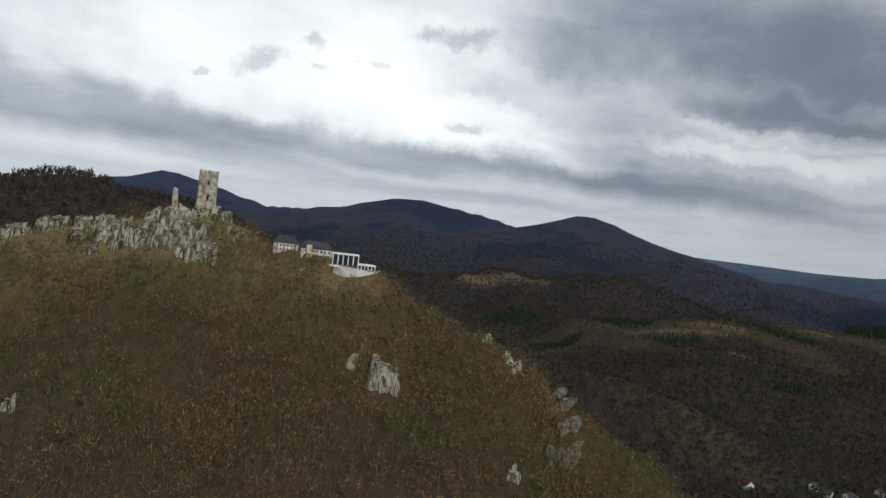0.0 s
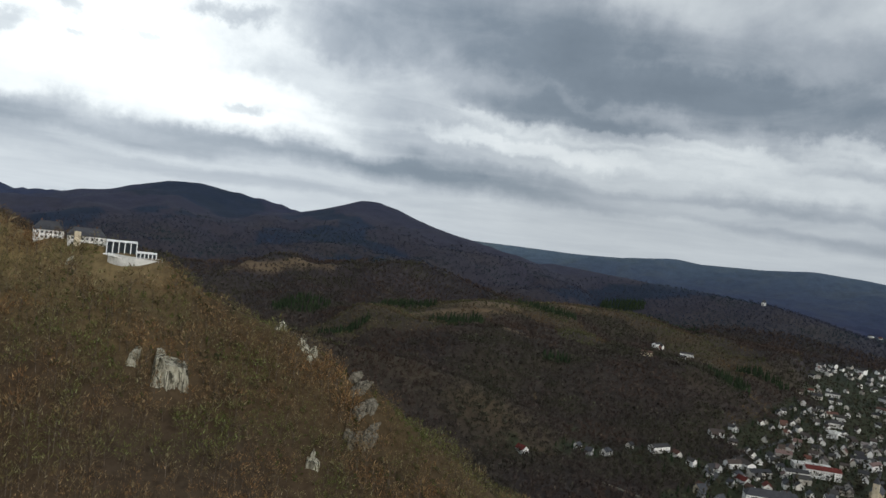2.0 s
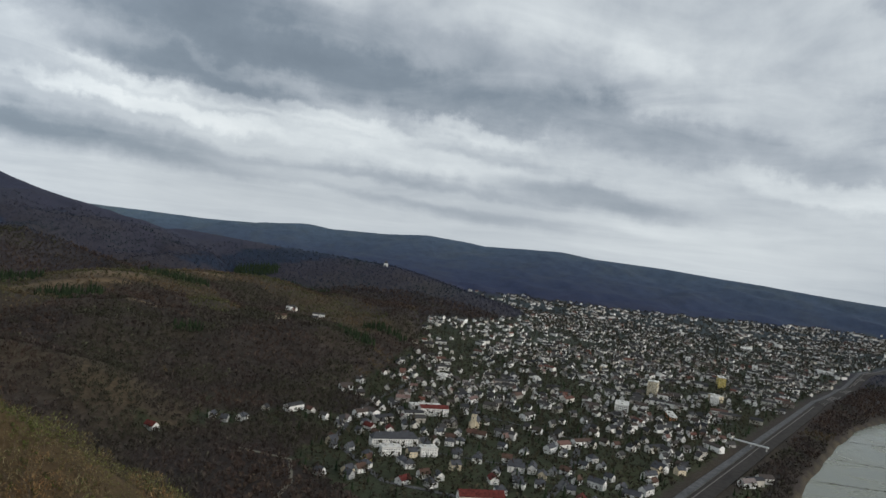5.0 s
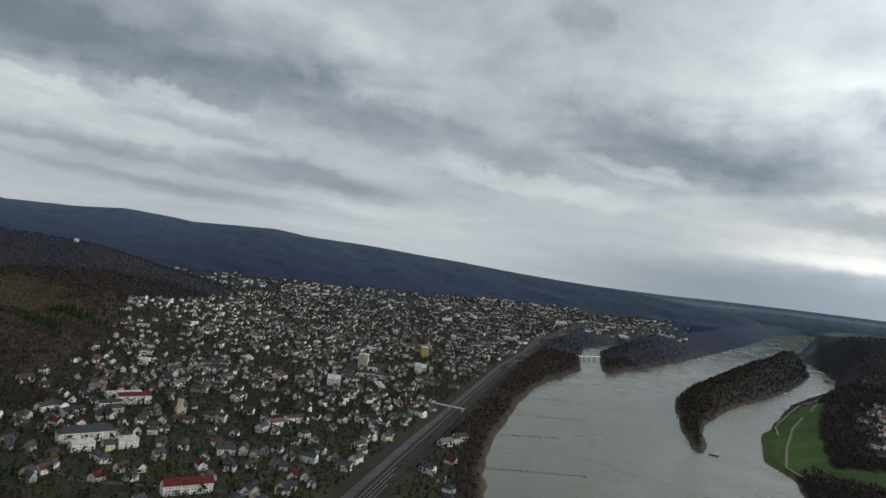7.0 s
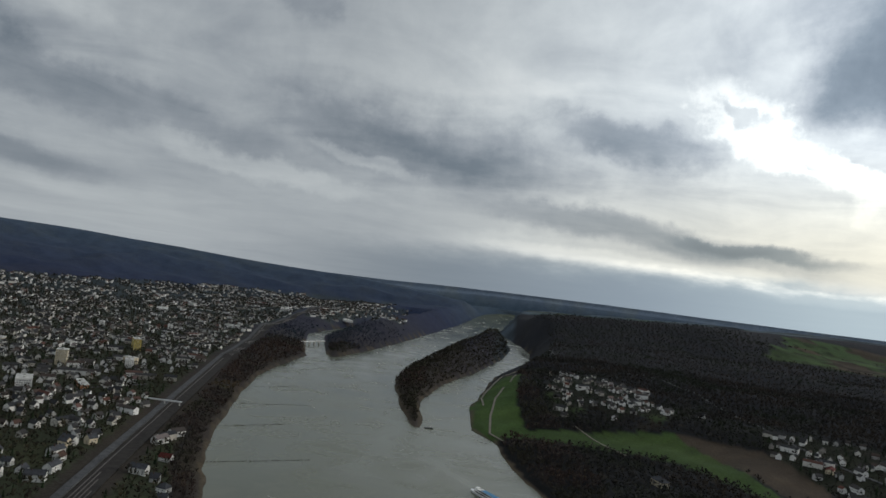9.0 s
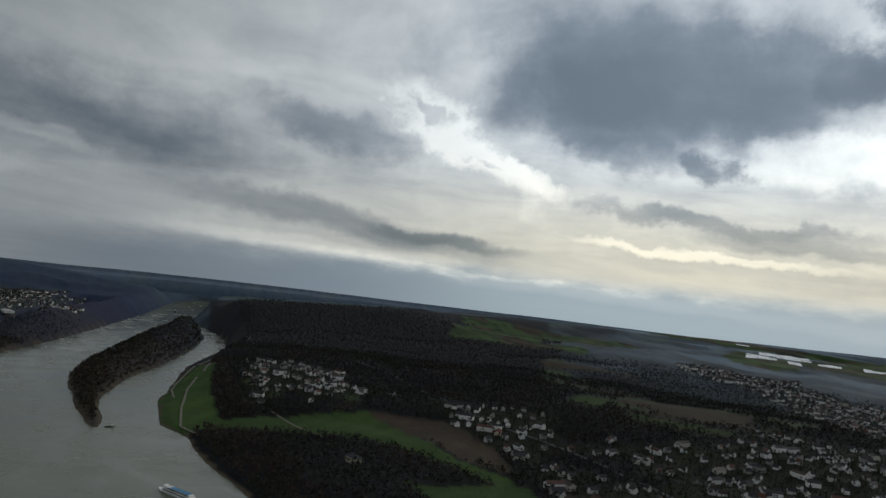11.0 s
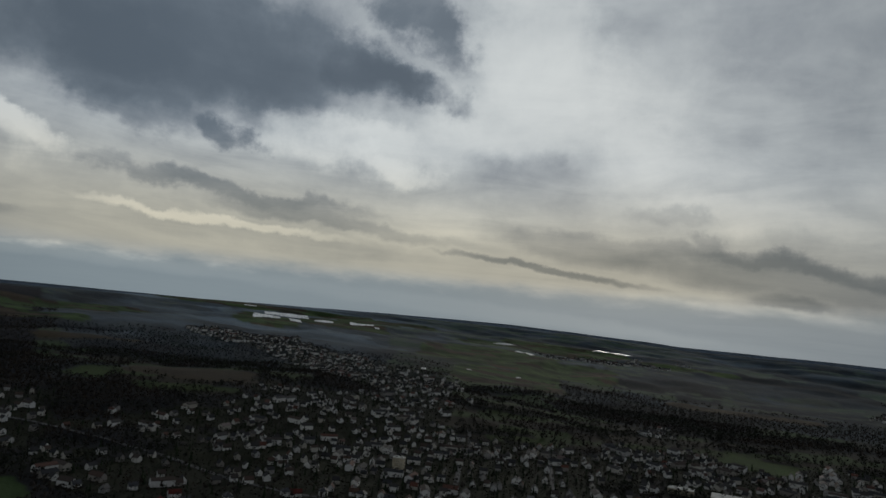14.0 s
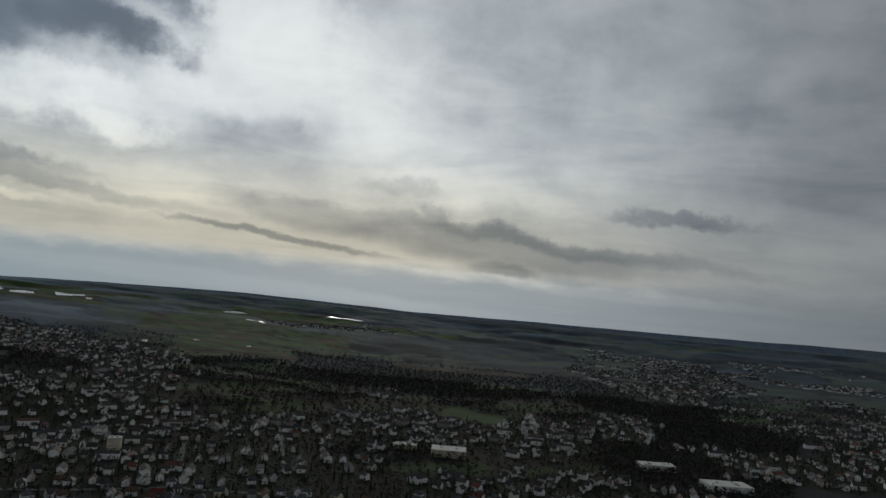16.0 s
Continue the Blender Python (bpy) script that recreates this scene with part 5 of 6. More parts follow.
# ---- castle ruin ----
def ruin_tower(x, y, z, turn):
    ob = tagged(new("castle_tower"), "ruined square stone castle tower with broken battlements", "tower")
    ob.matrix_world = pose(x, y, z, 0, 0, turn)
    l, w, h = 11.0, 9.0, 23.0
    bm = bmesh.new()
    # four thick walls with uneven courses; the front wall is open in two broken gaps
    r = random.Random(3)
    for k in range(23):
        cz = k * 1.0
        out = 1.0 + 0.10 * math.exp(-k / 3.0)
        for u0, u1 in ((-5.5, -0.9 + 0.3 * (k % 3)), (-0.9 + 0.3 * (k % 3), 0.8 + 0.2 * (k % 2)), (0.8 + 0.2 * (k % 2), 5.5)):
            if -2 < u0 < 0 and (5 <= k <= 8 or 15 <= k <= 17):
                continue
            box(bm, (u0 + u1) / 2 * out, -w / 2 * out + 0.8 + r.uniform(-0.05, 0.05), cz, (u1 - u0) * out, 1.6, 1.0)
        for cx in (-1, 1):
            box(bm, cx * (l / 2 - 0.8) * out, 0.2, cz, 1.55, w * out - 1.7, 1.0)
        box(bm, 0, w / 2 * out - 0.8, cz, l * out - 0.1, 1.5, 1.0)
    part("wall", bm, stone, ob)
    for q in range(5):
        for yy in (-w / 2 + 0.6, w / 2 - 0.6):
            bm = bmesh.new()
            box(bm, -4.9 + q * 2.45, yy, h, 1.3, 1.0, 1.1 + 0.3 * r.random())
            part("merlon", bm, stone, ob)
    for q in range(3):
        for xx in (-l / 2 + 0.5, l / 2 - 0.5):
            bm = bmesh.new()
            box(bm, xx, -2.2 + q * 2.2, h, 0.95, 1.1, 1.1 + 0.3 * r.random())
            part("merlon", bm, stone, ob)
    bm = bmesh.new()
    vs = box(bm, 4.6, -6.4, -3, 3.0, 4.0, 10.0, taper=0.35)
    part("buttress", bm, stone, ob, "leaning stone buttress")
    bm = bmesh.new()
    box(bm, 0, 0.2, -3, l - 0.4, w - 0.4, 3.1)
    part("footing", bm, stone, ob)
    return ob


tx, ty = polar(-18.35, 482)
tz = 264.5
ruin_tower(tx, ty, tz, 24)
sx, sy = polar(-20.5, 480)
stub = tagged(new("ruined_wall"), "tall narrow stump of a ruined castle wall", "ruin")
stub.matrix_world = pose(sx, sy, 262, 0, 0, 22)
bm = bmesh.new()
r = random.Random(8)
for k in range(15):
    w = 4.2 - 0.11 * k + r.uniform(-0.2, 0.2)
    box(bm, -0.05 * k, 0, -3 + k * 1.1, w, 2.0 - 0.04 * k, 1.1)
part("pillar", bm, stone, stub)
bm = bmesh.new()
for k in range(7):
    box(bm, 3.0 + k * 1.2, 0.2, -3, 1.2, 1.6, 7.2 - 0.75 * k + r.uniform(-0.3, 0.3))
part("low_wall", bm, stone, stub)
bm = bmesh.new()
for k in range(9):
    box(bm, 4 + k * 1.5, -4.5, -9, 1.5, 1.6, 9.0 + r.uniform(-0.7, 0.5))
tagged(part("retaining_wall", bm, stone), "rough stone retaining wall under the ruin", "wall").matrix_world = pose(sx, sy, 262, 0, 0, 22)

# ivy at the foot of the tower and over the cliff beside it
r = random.Random(12)
ix = np.array([tx - 2 + r.uniform(-4, 4) for _ in range(14)] + [-212 + r.uniform(-9, 9) for _ in range(26)] + [tx + 10 + r.uniform(-4, 4) for _ in range(6)])
iy = np.array([ty - 7 + r.uniform(-2, 2) for _ in range(14)] + [428 + r.uniform(-5, 6) for _ in range(26)] + [ty - 6 + r.uniform(-2, 2) for _ in range(6)])
planted("ivy", CLUMPS, ix, iy, np.array([r.uniform(2.2, 5.0) for _ in ix]), [shrub], "green ivy over rocks below the ruined tower", "ivy", 71)

# ---- the terrace restaurant ----
rx_, ry_ = polar(-12.1, 459)
inn = block("restaurant", rx_, ry_, 14, 15, 9, 2, white_wall, "white restaurant with steep slate roof on the hill", "restaurant", "hip", slate, 2.6, 2.2, rise=4.2, z=243.0)
for q in range(3):
    bm = bmesh.new()
    box(bm, -4 + q * 4, -3.4, 6.9, 1.4, 1.6, 1.5)
    part("dormer", bm, slate, inn)
rx_, ry_ = polar(-9.7, 448)
inn2 = block("restaurant_wing", rx_, ry_, 14, 19, 9, 2, white_wall, "white restaurant wing with grey slate roof", "restaurant", "hip", slate, 2.7, 2.4, rise=4.0, z=241.6)
for ob, l_ in ((inn, 15), (inn2, 19)):
    bm = bmesh.new()
    box(bm, 0, 0, -9, l_ + 0.5, 9.6, 9.1)
    part("plinth", bm, stone, ob, "rough stone plinth")
bm = bmesh.new()
box(bm, -5, -5, 0, 3.2, 2.4, 9.0)
part("stair_tower", bm, cream_wall, inn2)


def glass_hall(name, x, y, z, turn, l, w, h, bays, label, glazed=True):
    ob = tagged(new(name), label, "pavilion")
    ob.matrix_world = pose(x, y, z, 0, 0, turn)
    bm = bmesh.new()
    box(bm, 0, 0, h - 0.7, l, w, 0.7)
    part("roof_slab", bm, steel_white, ob)
    bm = bmesh.new()
    box(bm, 0, 0, -2.5, l, w, 3.0)
    part("floor_slab", bm, concrete, ob)
    for q in range(bays + 1):
        for s in (-1, 1):
            bm = bmesh.new()
            box(bm, -l / 2 + 0.25 + q * (l - 0.5) / bays, s * (w / 2 - 0.25), 0.5, 0.45, 0.45, h - 1.2)
            part("post", bm, steel_white, ob)
    for q in range(bays):
        for s in (-1, 1):
            bm = bmesh.new()
            box(bm, -l / 2 + 0.25 + (q + 0.5) * (l - 0.5) / bays, s * (w / 2 - 0.3), 0.5, (l - 0.5) / bays - 0.5, 0.08, h - 1.25)
            part("pane", bm, glass_dark, ob)
    for s in (-1, 1):
        bm = bmesh.new()
        if s > 0 and glazed:
            box(bm, s * (l / 2 - 0.2), 0, 0.5, 0.3, w - 1.0, h - 1.2)
            part("end_wall", bm, steel_white, ob)
        else:
            box(bm, s * (l / 2 - 0.2), 0, 0.5, 0.08, w - 1.0, h - 1.2)
            part("pane", bm, glass_dark, ob)
    return ob


gx_, gy_ = polar(-7.4, 434)
glass_hall("glass_pavilion", gx_, gy_, 240.0, 10, 15.5, 9, 8.2, 5, "white steel pavilion with tall dark glass panels")
gx_, gy_ = polar(-5.7, 428)
glass_hall("terrace_pavilion", gx_, gy_, 237.8, 8, 10.5, 8, 5.6, 5, "low white glazed terrace pavilion", False)
wall = tagged(new("terrace"), "pale concrete terrace with a curved retaining wall", "terrace")
wx_, wy_ = polar(-6.5, 424)
wall.matrix_world = pose(wx_, wy_, 234.6, 0, 0, 8)
bm = bmesh.new()
lo, hi = [], []
for k in range(25):
    a = -1.0 + 2.0 * k / 24
    u, v = 13.0 * a, -7.0 + 6.0 * abs(a) ** 2.5
    lo.append(bm.verts.new((u, v, -5)))
    hi.append(bm.verts.new((u, v, 5.8 - 1.0 * a)))
bl, bh = [bm.verts.new((p.co.x, 9, -5)) for p in lo], [bm.verts.new((p.co.x, 9, p.co.z)) for p in hi]
for k in range(24):
    bm.faces.new((lo[k], lo[k + 1], hi[k + 1], hi[k]))
    bm.faces.new((hi[k], hi[k + 1], bh[k + 1], bh[k]))
    bm.faces.new((bl[k + 1], bl[k], bh[k], bh[k + 1]))
bm.faces.new((lo[0], hi[0], bh[0], bl[0]))
bm.faces.new((lo[24], bl[24], bh[24], hi[24]))
part("retaining_wall", bm, concrete, wall)
for k in range(4):
    bm = bmesh.new()
    box(bm, -13 + k * 2.4, -3 - k * 0.4, 6.4 - k * 0.45, 5.0, 3.4, 0.35)
    part("step", bm, white_wall, wall, "broad white terrace step")
bm = bmesh.new()
for k in range(9):
    box(bm, -1 + k * 1.9, -5.6 + 4.6 * (abs(k - 1) / 8) ** 2.5, 5.0 - k * 0.12, 0.12, 0.12, 1.3)
box(bm, 6.6, -4.2, 6.0, 15, 0.12, 0.12, -1)
part("railing", bm, steel_white, wall)


# ---- railway, roads and paths ----
def strip(name, pts, width, mat, label, category, lift=0.5, thick=1.5, step=14.0, kind="structure", shift=0.0):
    """A band of road or path laid over the ground along a line of points."""
    line = []
    for p, q in zip(pts, pts[1:]):
        n = max(1, int(math.hypot(q[0] - p[0], q[1] - p[1]) / step))
        line += [(p[0] + (q[0] - p[0]) * k / n, p[1] + (q[1] - p[1]) * k / n) for k in range(n)]
    line = np.array(line + [pts[-1]], float)
    d = np.gradient(line, axis=0)
    d /= np.linalg.norm(d, axis=1)[:, None]
    nrm = np.column_stack([-d[:, 1], d[:, 0]])
    mid = line + nrm * shift
    a, b = mid + nrm * width / 2, mid - nrm * width / 2
    z = np.maximum(np.maximum(height(a[:, 0], a[:, 1]), height(b[:, 0], b[:, 1])), height(mid[:, 0], mid[:, 1])) + lift
    k = np.ones(5) / 5
    z = np.maximum(z, np.convolve(np.pad(z, 2, mode="edge"), k, "valid"))
    cols = []
    for e, dz in ((a, -thick), (a, 0), (b, 0), (b, -thick)):
        cols.append(np.column_stack(draw_in(e[:, 0], e[:, 1], z + dz)[:3]))
    v = np.stack(cols, 1)
    n = len(line)
    i = np.arange(n * 4).reshape(n, 4)
    f = np.concatenate([np.stack([i[:-1, c], i[1:, c], i[1:, c + 1], i[:-1, c + 1]], -1) for c in range(3)])
    return tagged(new(name, mesh_of(name, v.reshape(-1, 3), f, [mat])), label, category, kind=kind)


ballast = plain("track_ballast", (0.035, 0.031, 0.028), grain=3.0, vary=0.35)
pale_road = plain("worn_asphalt", (0.085, 0.085, 0.087), grain=3.0, vary=0.3)
rail_steel = plain("rail_steel", (0.12, 0.1, 0.09), 0.5, metallic=0.5)
strip("railway_bed", RAIL, 22, ballast, "dark ballast bed of a railway along the river", "railway", 1.0, 2.5, shift=-8)
for q in range(4):
    strip("rail_track", RAIL, 1.5, rail_steel, "pair of worn rails on dark ballast", "railway", 1.25, 0.5, shift=-1 - q * 4.6, kind="structure")
strip("road", RAIL, 9, pale_road, "pale grey main road beside the railway", "road", 1.3, 2.5, shift=10.5)
strip("road_wall", RAIL, 0.6, pale_road, "low grey wall between the road and the railway", "wall", 2.2, 3.0, shift=5.2)
strip("road", [(560, 395), (600, 420), (742, 471), (900, 560), (1075, 649), (1230, 700), (1500, 830), (1900, 960)], 9, pale_road, "grey town street between houses", "road", 0.5)
strip("road", [(1075, 649), (1130, 600), (1212, 560), (1300, 500)], 7, pale_road, "grey town street between houses", "road", 0.5)
strip("road", [(600, 420), (520, 560), (560, 700), (700, 820), (900, 930), (1150, 1150)], 7, pale_road, "grey town street between houses", "road", 0.5)
strip("road", [(742, 471), (640, 620), (700, 820)], 6, pale_road, "grey town street between houses", "road", 0.5)
strip("road", [(900, 560), (860, 720), (1000, 860), (1400, 1080), (1900, 1400)], 6, pale_road, "grey town street between houses", "road", 0.5)
strip("road", [(472, -988), (540, -1140), (599, -1300), (660, -1420)], 8, pale_road, "grey street leading through the far bank town", "road", 0.5)
strip("road", [(320, -992), (370, -1130), (422, -1267), (440, -1340)], 7, pale_road, "grey street leading through the far bank town", "road", 0.5)
strip("road", [(700, -760), (597, -769), (520, -800), (420, -860), (300, -880), (0, -900), (-400, -860)], 8, pale_road, "grey road along the far bank", "road", 0.5)
strip("road", [(1990, -620), (1810, -690), (1600, -690), (1390, -690), (1150, -760), (900, -790), (700, -760)], 9, pale_road, "grey road along the far bank", "road", 0.5)
strip("road", [(2480, -400), (2250, -400), (2100, -480), (1990, -620)], 9, pale_road, "grey road along the far bank", "road", 0.5)
strip("path", [(1362, -290), (1270, -315), (1184, -342)], 4, gravel, "pale gravel farm track", "path", 0.6)
strip("path", [(1967, -207), (1800, -168), (1629, -128), (1500, -125)], 4, gravel, "pale gravel path through the meadow", "path", 0.6)
strip("path", [(2050, -262), (1967, -212), (1900, -235), (1760, -205)], 4, gravel, "pale gravel path through the meadow", "path", 0.6)
strip("path", [(1700, -185), (1568, -155), (1400, -132), (1260, -121), (1215, -140)], 4, gravel, "pale gravel path through the meadow", "path", 0.6)
strip("path", [(600, 215), (794, 262), (900, 300), (1060, 335), (1300, 372), (1500, 395), (1700, 405)], 4, ballast, "dark riverside path under bare trees", "path", 0.6)
strip("path", [(380, 560), (430, 600), (470, 660), (440, 720)], 4, gravel, "pale track through a meadow", "path", 0.8)

# stone groynes in the stream
rubble = plain("wet_rubble", (0.06, 0.055, 0.045), grain=2.0, vary=0.4)
for (ax, ay), (bx_, by_) in (((905, 272), (975, 146)), ((1105, 300), (1164, 221)), ((1283, 325), (1335, 215)), ((1440, 378), (1520, 268)), ((760, 215), (840, 60))):
    r = random.Random(int(ax))
    groyne = tagged(new("groyne"), "low line of dark stones in the river", "groyne", "groynes along the bank")
    for k in range(30):
        f = k / 29
        bm = bmesh.new()
        box(bm, ax + (bx_ - ax) * f + r.uniform(-0.5, 0.5), ay + (by_ - ay) * f + r.uniform(-0.5, 0.5), -1.5, r.uniform(3, 5.5), r.uniform(1.6, 3), r.uniform(1.55, 2.1), r.uniform(0, 90), 0.7)
        part("stone", bm, rubble, groyne)

# ---- bridges ----
bridge = stand("road_bridge", 2305, 376, -29.7, "grey road bridge on piers over the side channel", "bridge", z=0.0)
bm = bmesh.new()
box(bm, 0, 0, 9.0, 130, 7, 1.4)
part("deck", bm, concrete, bridge)
for k in range(4):
    bm = bmesh.new()
    box(bm, -36 + k * 24, 0, -3, 2.2, 6, 12, taper=0.85)
    part("pier", bm, concrete, bridge)
for s in (-1, 1):
    bm = bmesh.new()
    box(bm, 0, s * 3.3, 10.4, 130, 0.15, 1.0)
    part("parapet", bm, steel_white, bridge)
foot = stand("footbridge", 1160, 418, 90, "slim pale footbridge over road and railway", "bridge", z=8.0)
bm = bmesh.new()
box(bm, 0, 0, 7.0, 62, 3.2, 0.9)
part("deck", bm, concrete, foot)
for k in (-28, -4, 26):
    bm = bmesh.new()
    box(bm, k, 0, -2, 1.2, 2.4, 9.0)
    part("pier", bm, concrete, foot)
for s in (-1, 1):
    bm = bmesh.new()
    box(bm, 0, s * 1.5, 7.9, 62, 0.12, 1.1)
    part("railing", bm, steel_white, foot)


# ---- boats ----
def hull(bm, l, w, h, z):
    low_, top_ = [], []
    for k in range(16):
        a = k / 15
        b = w / 2 * min(1.0, 2.6 * math.sqrt(max(0.0, a)) if a < 0.15 else (1.0 if a < 0.75 else math.sqrt(max(0.0, (1 - a) / 0.25))))
        low_.append((-l / 2 + a * l, b * 0.85, z))
        top_.append((-l / 2 + a * l, b, z + h))
    lp, ls = [bm.verts.new(p) for p in low_], [bm.verts.new((p[0], -p[1] - 0.01, p[2])) for p in low_]
    tp, ts = [bm.verts.new(p) for p in top_], [bm.verts.new((p[0], -p[1] - 0.01, p[2])) for p in top_]
    for k in range(15):
        bm.faces.new((lp[k], lp[k + 1], tp[k + 1], tp[k]))
        bm.faces.new((ls[k + 1], ls[k], ts[k], ts[k + 1]))
        bm.faces.new((tp[k], tp[k + 1], ts[k + 1], ts[k]))


blue_paint = plain("blue_paint", (0.05, 0.2, 0.36), 0.4, vary=0.2)
dark_paint = plain("dark_hull_paint", (0.03, 0.032, 0.036), 0.4, vary=0.2)
ship = tagged(new("river_cruiser"), "white river cruise ship with blue sun deck", "ship")
ship.matrix_world = pose(898, -92, 0, 0, 0, 212)
bm = bmesh.new()
hull(bm, 72, 10, 2.6, -0.4)
part("hull", bm, steel_white, ship)
bm = bmesh.new()
box(bm, 2, 0, 2.2, 52, 8.6, 2.6)
part("lower_deck", bm, white_wall, ship)
bm = bmesh.new()
box(bm, 4, 0, 4.8, 44, 8.2, 2.4)
part("upper_deck", bm, white_wall, ship)
bm = bmesh.new()
box(bm, 6, 0, 7.2, 34, 7.8, 0.25)
part("sun_deck", bm, blue_paint, ship, "blue sun deck")
bm = bmesh.new()
box(bm, -22, 0, 4.8, 6, 6.5, 3.0, taper=0.85)
part("wheelhouse", bm, white_wall, ship)
for s in (-1, 1):
    for z_, l_ in ((2.9, 48), (5.5, 40)):
        bm = bmesh.new()
        box(bm, 3, s * (4.33 if z_ < 4 else 4.13), z_, l_, 0.06, 1.2)
        part("window_band", bm, glass_dark, ship)
barge = tagged(new("barge"), "small dark work boat moored off the island", "boat")
barge.matrix_world = pose(1268, -14, 0, 0, 0, 100)
bm = bmesh.new()
hull(bm, 16, 4.5, 1.6, -0.3)
part("hull", bm, dark_paint, barge)
bm = bmesh.new()
box(bm, -4, 0, 1.2, 4, 3, 2.4, taper=0.9)
part("cabin", bm, white_wall, barge)
cargo = stand("cargo_barge", 4578, -327, 175, "long dark cargo barge far down the river", "ship", z=0.0)
bm = bmesh.new()
hull(bm, 95, 11, 2.8, -0.3)
part("hull", bm, dark_paint, cargo)
bm = bmesh.new()
box(bm, -38, 0, 2, 10, 9, 5.0)
part("wheelhouse", bm, white_wall, cargo)

# ---- landmarks in the town ----
yellow_wall = plain("yellow_render", (0.5, 0.4, 0.14), grain=3.0, vary=0.2)
orange_wall = plain("orange_brick", (0.34, 0.15, 0.07), grain=2.0, vary=0.3)
block("office_block", 1163, 644, 28, 46, 24, 4, white_wall, "white flat-roofed office block with window bands", "office", floor_h=3.5, gap=3.4, me=WIDE_WINDOW)
block("apartment_tower", 1385, 700, 20, 24, 20, 9, cream_wall, "tall cream apartment tower with flat roof", "apartments", gap=3.4)
block("apartment_block", 1680, 680, 30, 40, 16, 8, yellow_wall, "tall yellow apartment block with flat roof", "apartments", gap=4.0)
block("apartment_block", 1443, 594, 25, 26, 16, 5, white_wall, "white stepped apartment block with flat roof", "apartments", gap=3.4)
block("long_building", 1215, 575, 35, 60, 14, 2, orange_wall, "low orange brick building with flat roof", "building", gap=4.0)
block("grand_hotel", 618, 653, -26, 60, 15, 3, white_wall, "long white hotel with dark mansard roof", "hotel", "hip", slate, 3.5, 3.2, rise=6.5)
block("hotel_wing", 590, 628, -26, 24, 14, 3, white_wall, "white flat-roofed hotel wing with balconies", "hotel", floor_h=3.3, gap=3.0)
block("hotel_wing", 632, 606, -26, 22, 14, 3, white_wall, "white flat-roofed hotel wing with balconies", "hotel", floor_h=3.3, gap=3.0)
block("school", 783, 746, -28, 44, 14, 3, white_wall, "white school with red tiled roof", "school", "gable", red_tile, 3.6, 3.2, rise=4.0)
block("school_hall", 800, 780, -28, 50, 18, 2, concrete, "grey flat-roofed school hall", "school", gap=4.0)
block("terrace_row", 565, 462, -33, 48, 12, 3, white_wall, "terraced row with bright red tiled roof", "terrace", "gable", red_tile, 3.0, 3.0, rise=5.5)
block("villa", 1010, 946, 30, 26, 16, 3, white_wall, "white villa with flat roof terrace", "villa", gap=3.2)
block("villa_castle", 1724, 1946, -42, 14, 11, 3, white_wall, "white castle-like villa on a wooded spur", "villa", "hip", slate, 3.6, 3.4, rise=7)
block("hillside_house", 829, 1242, -35, 22, 12, 2, cream_wall, "cream house on the wooded hillside", "house", "gable", brown_tile)
block("hillside_house", 961, 1309, -38, 18, 12, 2, white_wall, "white house on the wooded hillside", "house", "gable", slate)
block("factory_hall", 112, -1220, 5, 58, 40, 3, cream_wall, "pale flat-roofed factory hall", "hall", floor_h=3.6, gap=4.2, me=WIDE_WINDOW)
block("factory_hall", 190, -1240, 5, 40, 22, 2, cream_wall, "pale flat-roofed factory hall", "hall", floor_h=3.6, gap=4.2, me=WIDE_WINDOW)
block("apartment_tower", 575, -990, 20, 18, 14, 7, cream_wall, "cream apartment tower above bare trees", "apartments", gap=3.0)
block("manor", 1020, -345, 15, 26, 14, 2, cream_wall, "pale manor house among park trees", "manor", "hip", slate, 3.8, 3.0, rise=5)
block("red_roof_hall", 1205, -690, -35, 34, 12, 1, cream_wall, "low hall with bright red roof", "hall", "gable", red_tile, 4.0, 3.5, rise=3)
block("warehouse", 2700, 1010, 20, 90, 40, 2, white_wall, "large white flat-roofed warehouse", "warehouse", floor_h=4.5, gap=8.0)
block("warehouse", 3150, 640, 12, 120, 50, 2, white_wall, "large white flat-roofed warehouse", "warehouse", floor_h=4.5, gap=8.0)
block("warehouse", -330, -1190, 10, 70, 40, 2, white_wall, "large white flat-roofed warehouse", "warehouse", floor_h=4.5, gap=8.0)
block("warehouse", -240, -1290, 10, 60, 30, 2, concrete, "long grey flat-roofed warehouse", "warehouse", floor_h=4.5, gap=8.0)

for q, (bx_, by_, l_, w_, floors_, wall_) in enumerate(((2028, 923, 26, 14, 4, white_wall), (1616, 800, 30, 13, 3, white_wall), (1485, 609, 28, 14, 4, cream_wall), (2137, 771, 30, 14, 4, white_wall), (3015, 1003, 34, 14, 5, white_wall), (2277, 621, 60, 18, 2, white_wall), (1550, 916, 34, 13, 3, cream_wall), (2839, 1330, 30, 13, 4, white_wall), (3590, 757, 80, 30, 2, concrete), (3159, 377, 110, 34, 2, white_wall), (1213, 870, 30, 12, 3, white_wall))):
    block("apartment_block" if w_ < 18 else "warehouse", bx_, by_, 22 + 25 * (q % 3), l_, w_, floors_, wall_, "%s block with flat roof among town houses" % ("white rendered" if wall_ is white_wall else "pale rendered"), "building", gap=9.0, me=WIDE_WINDOW, sides=(0, 3))

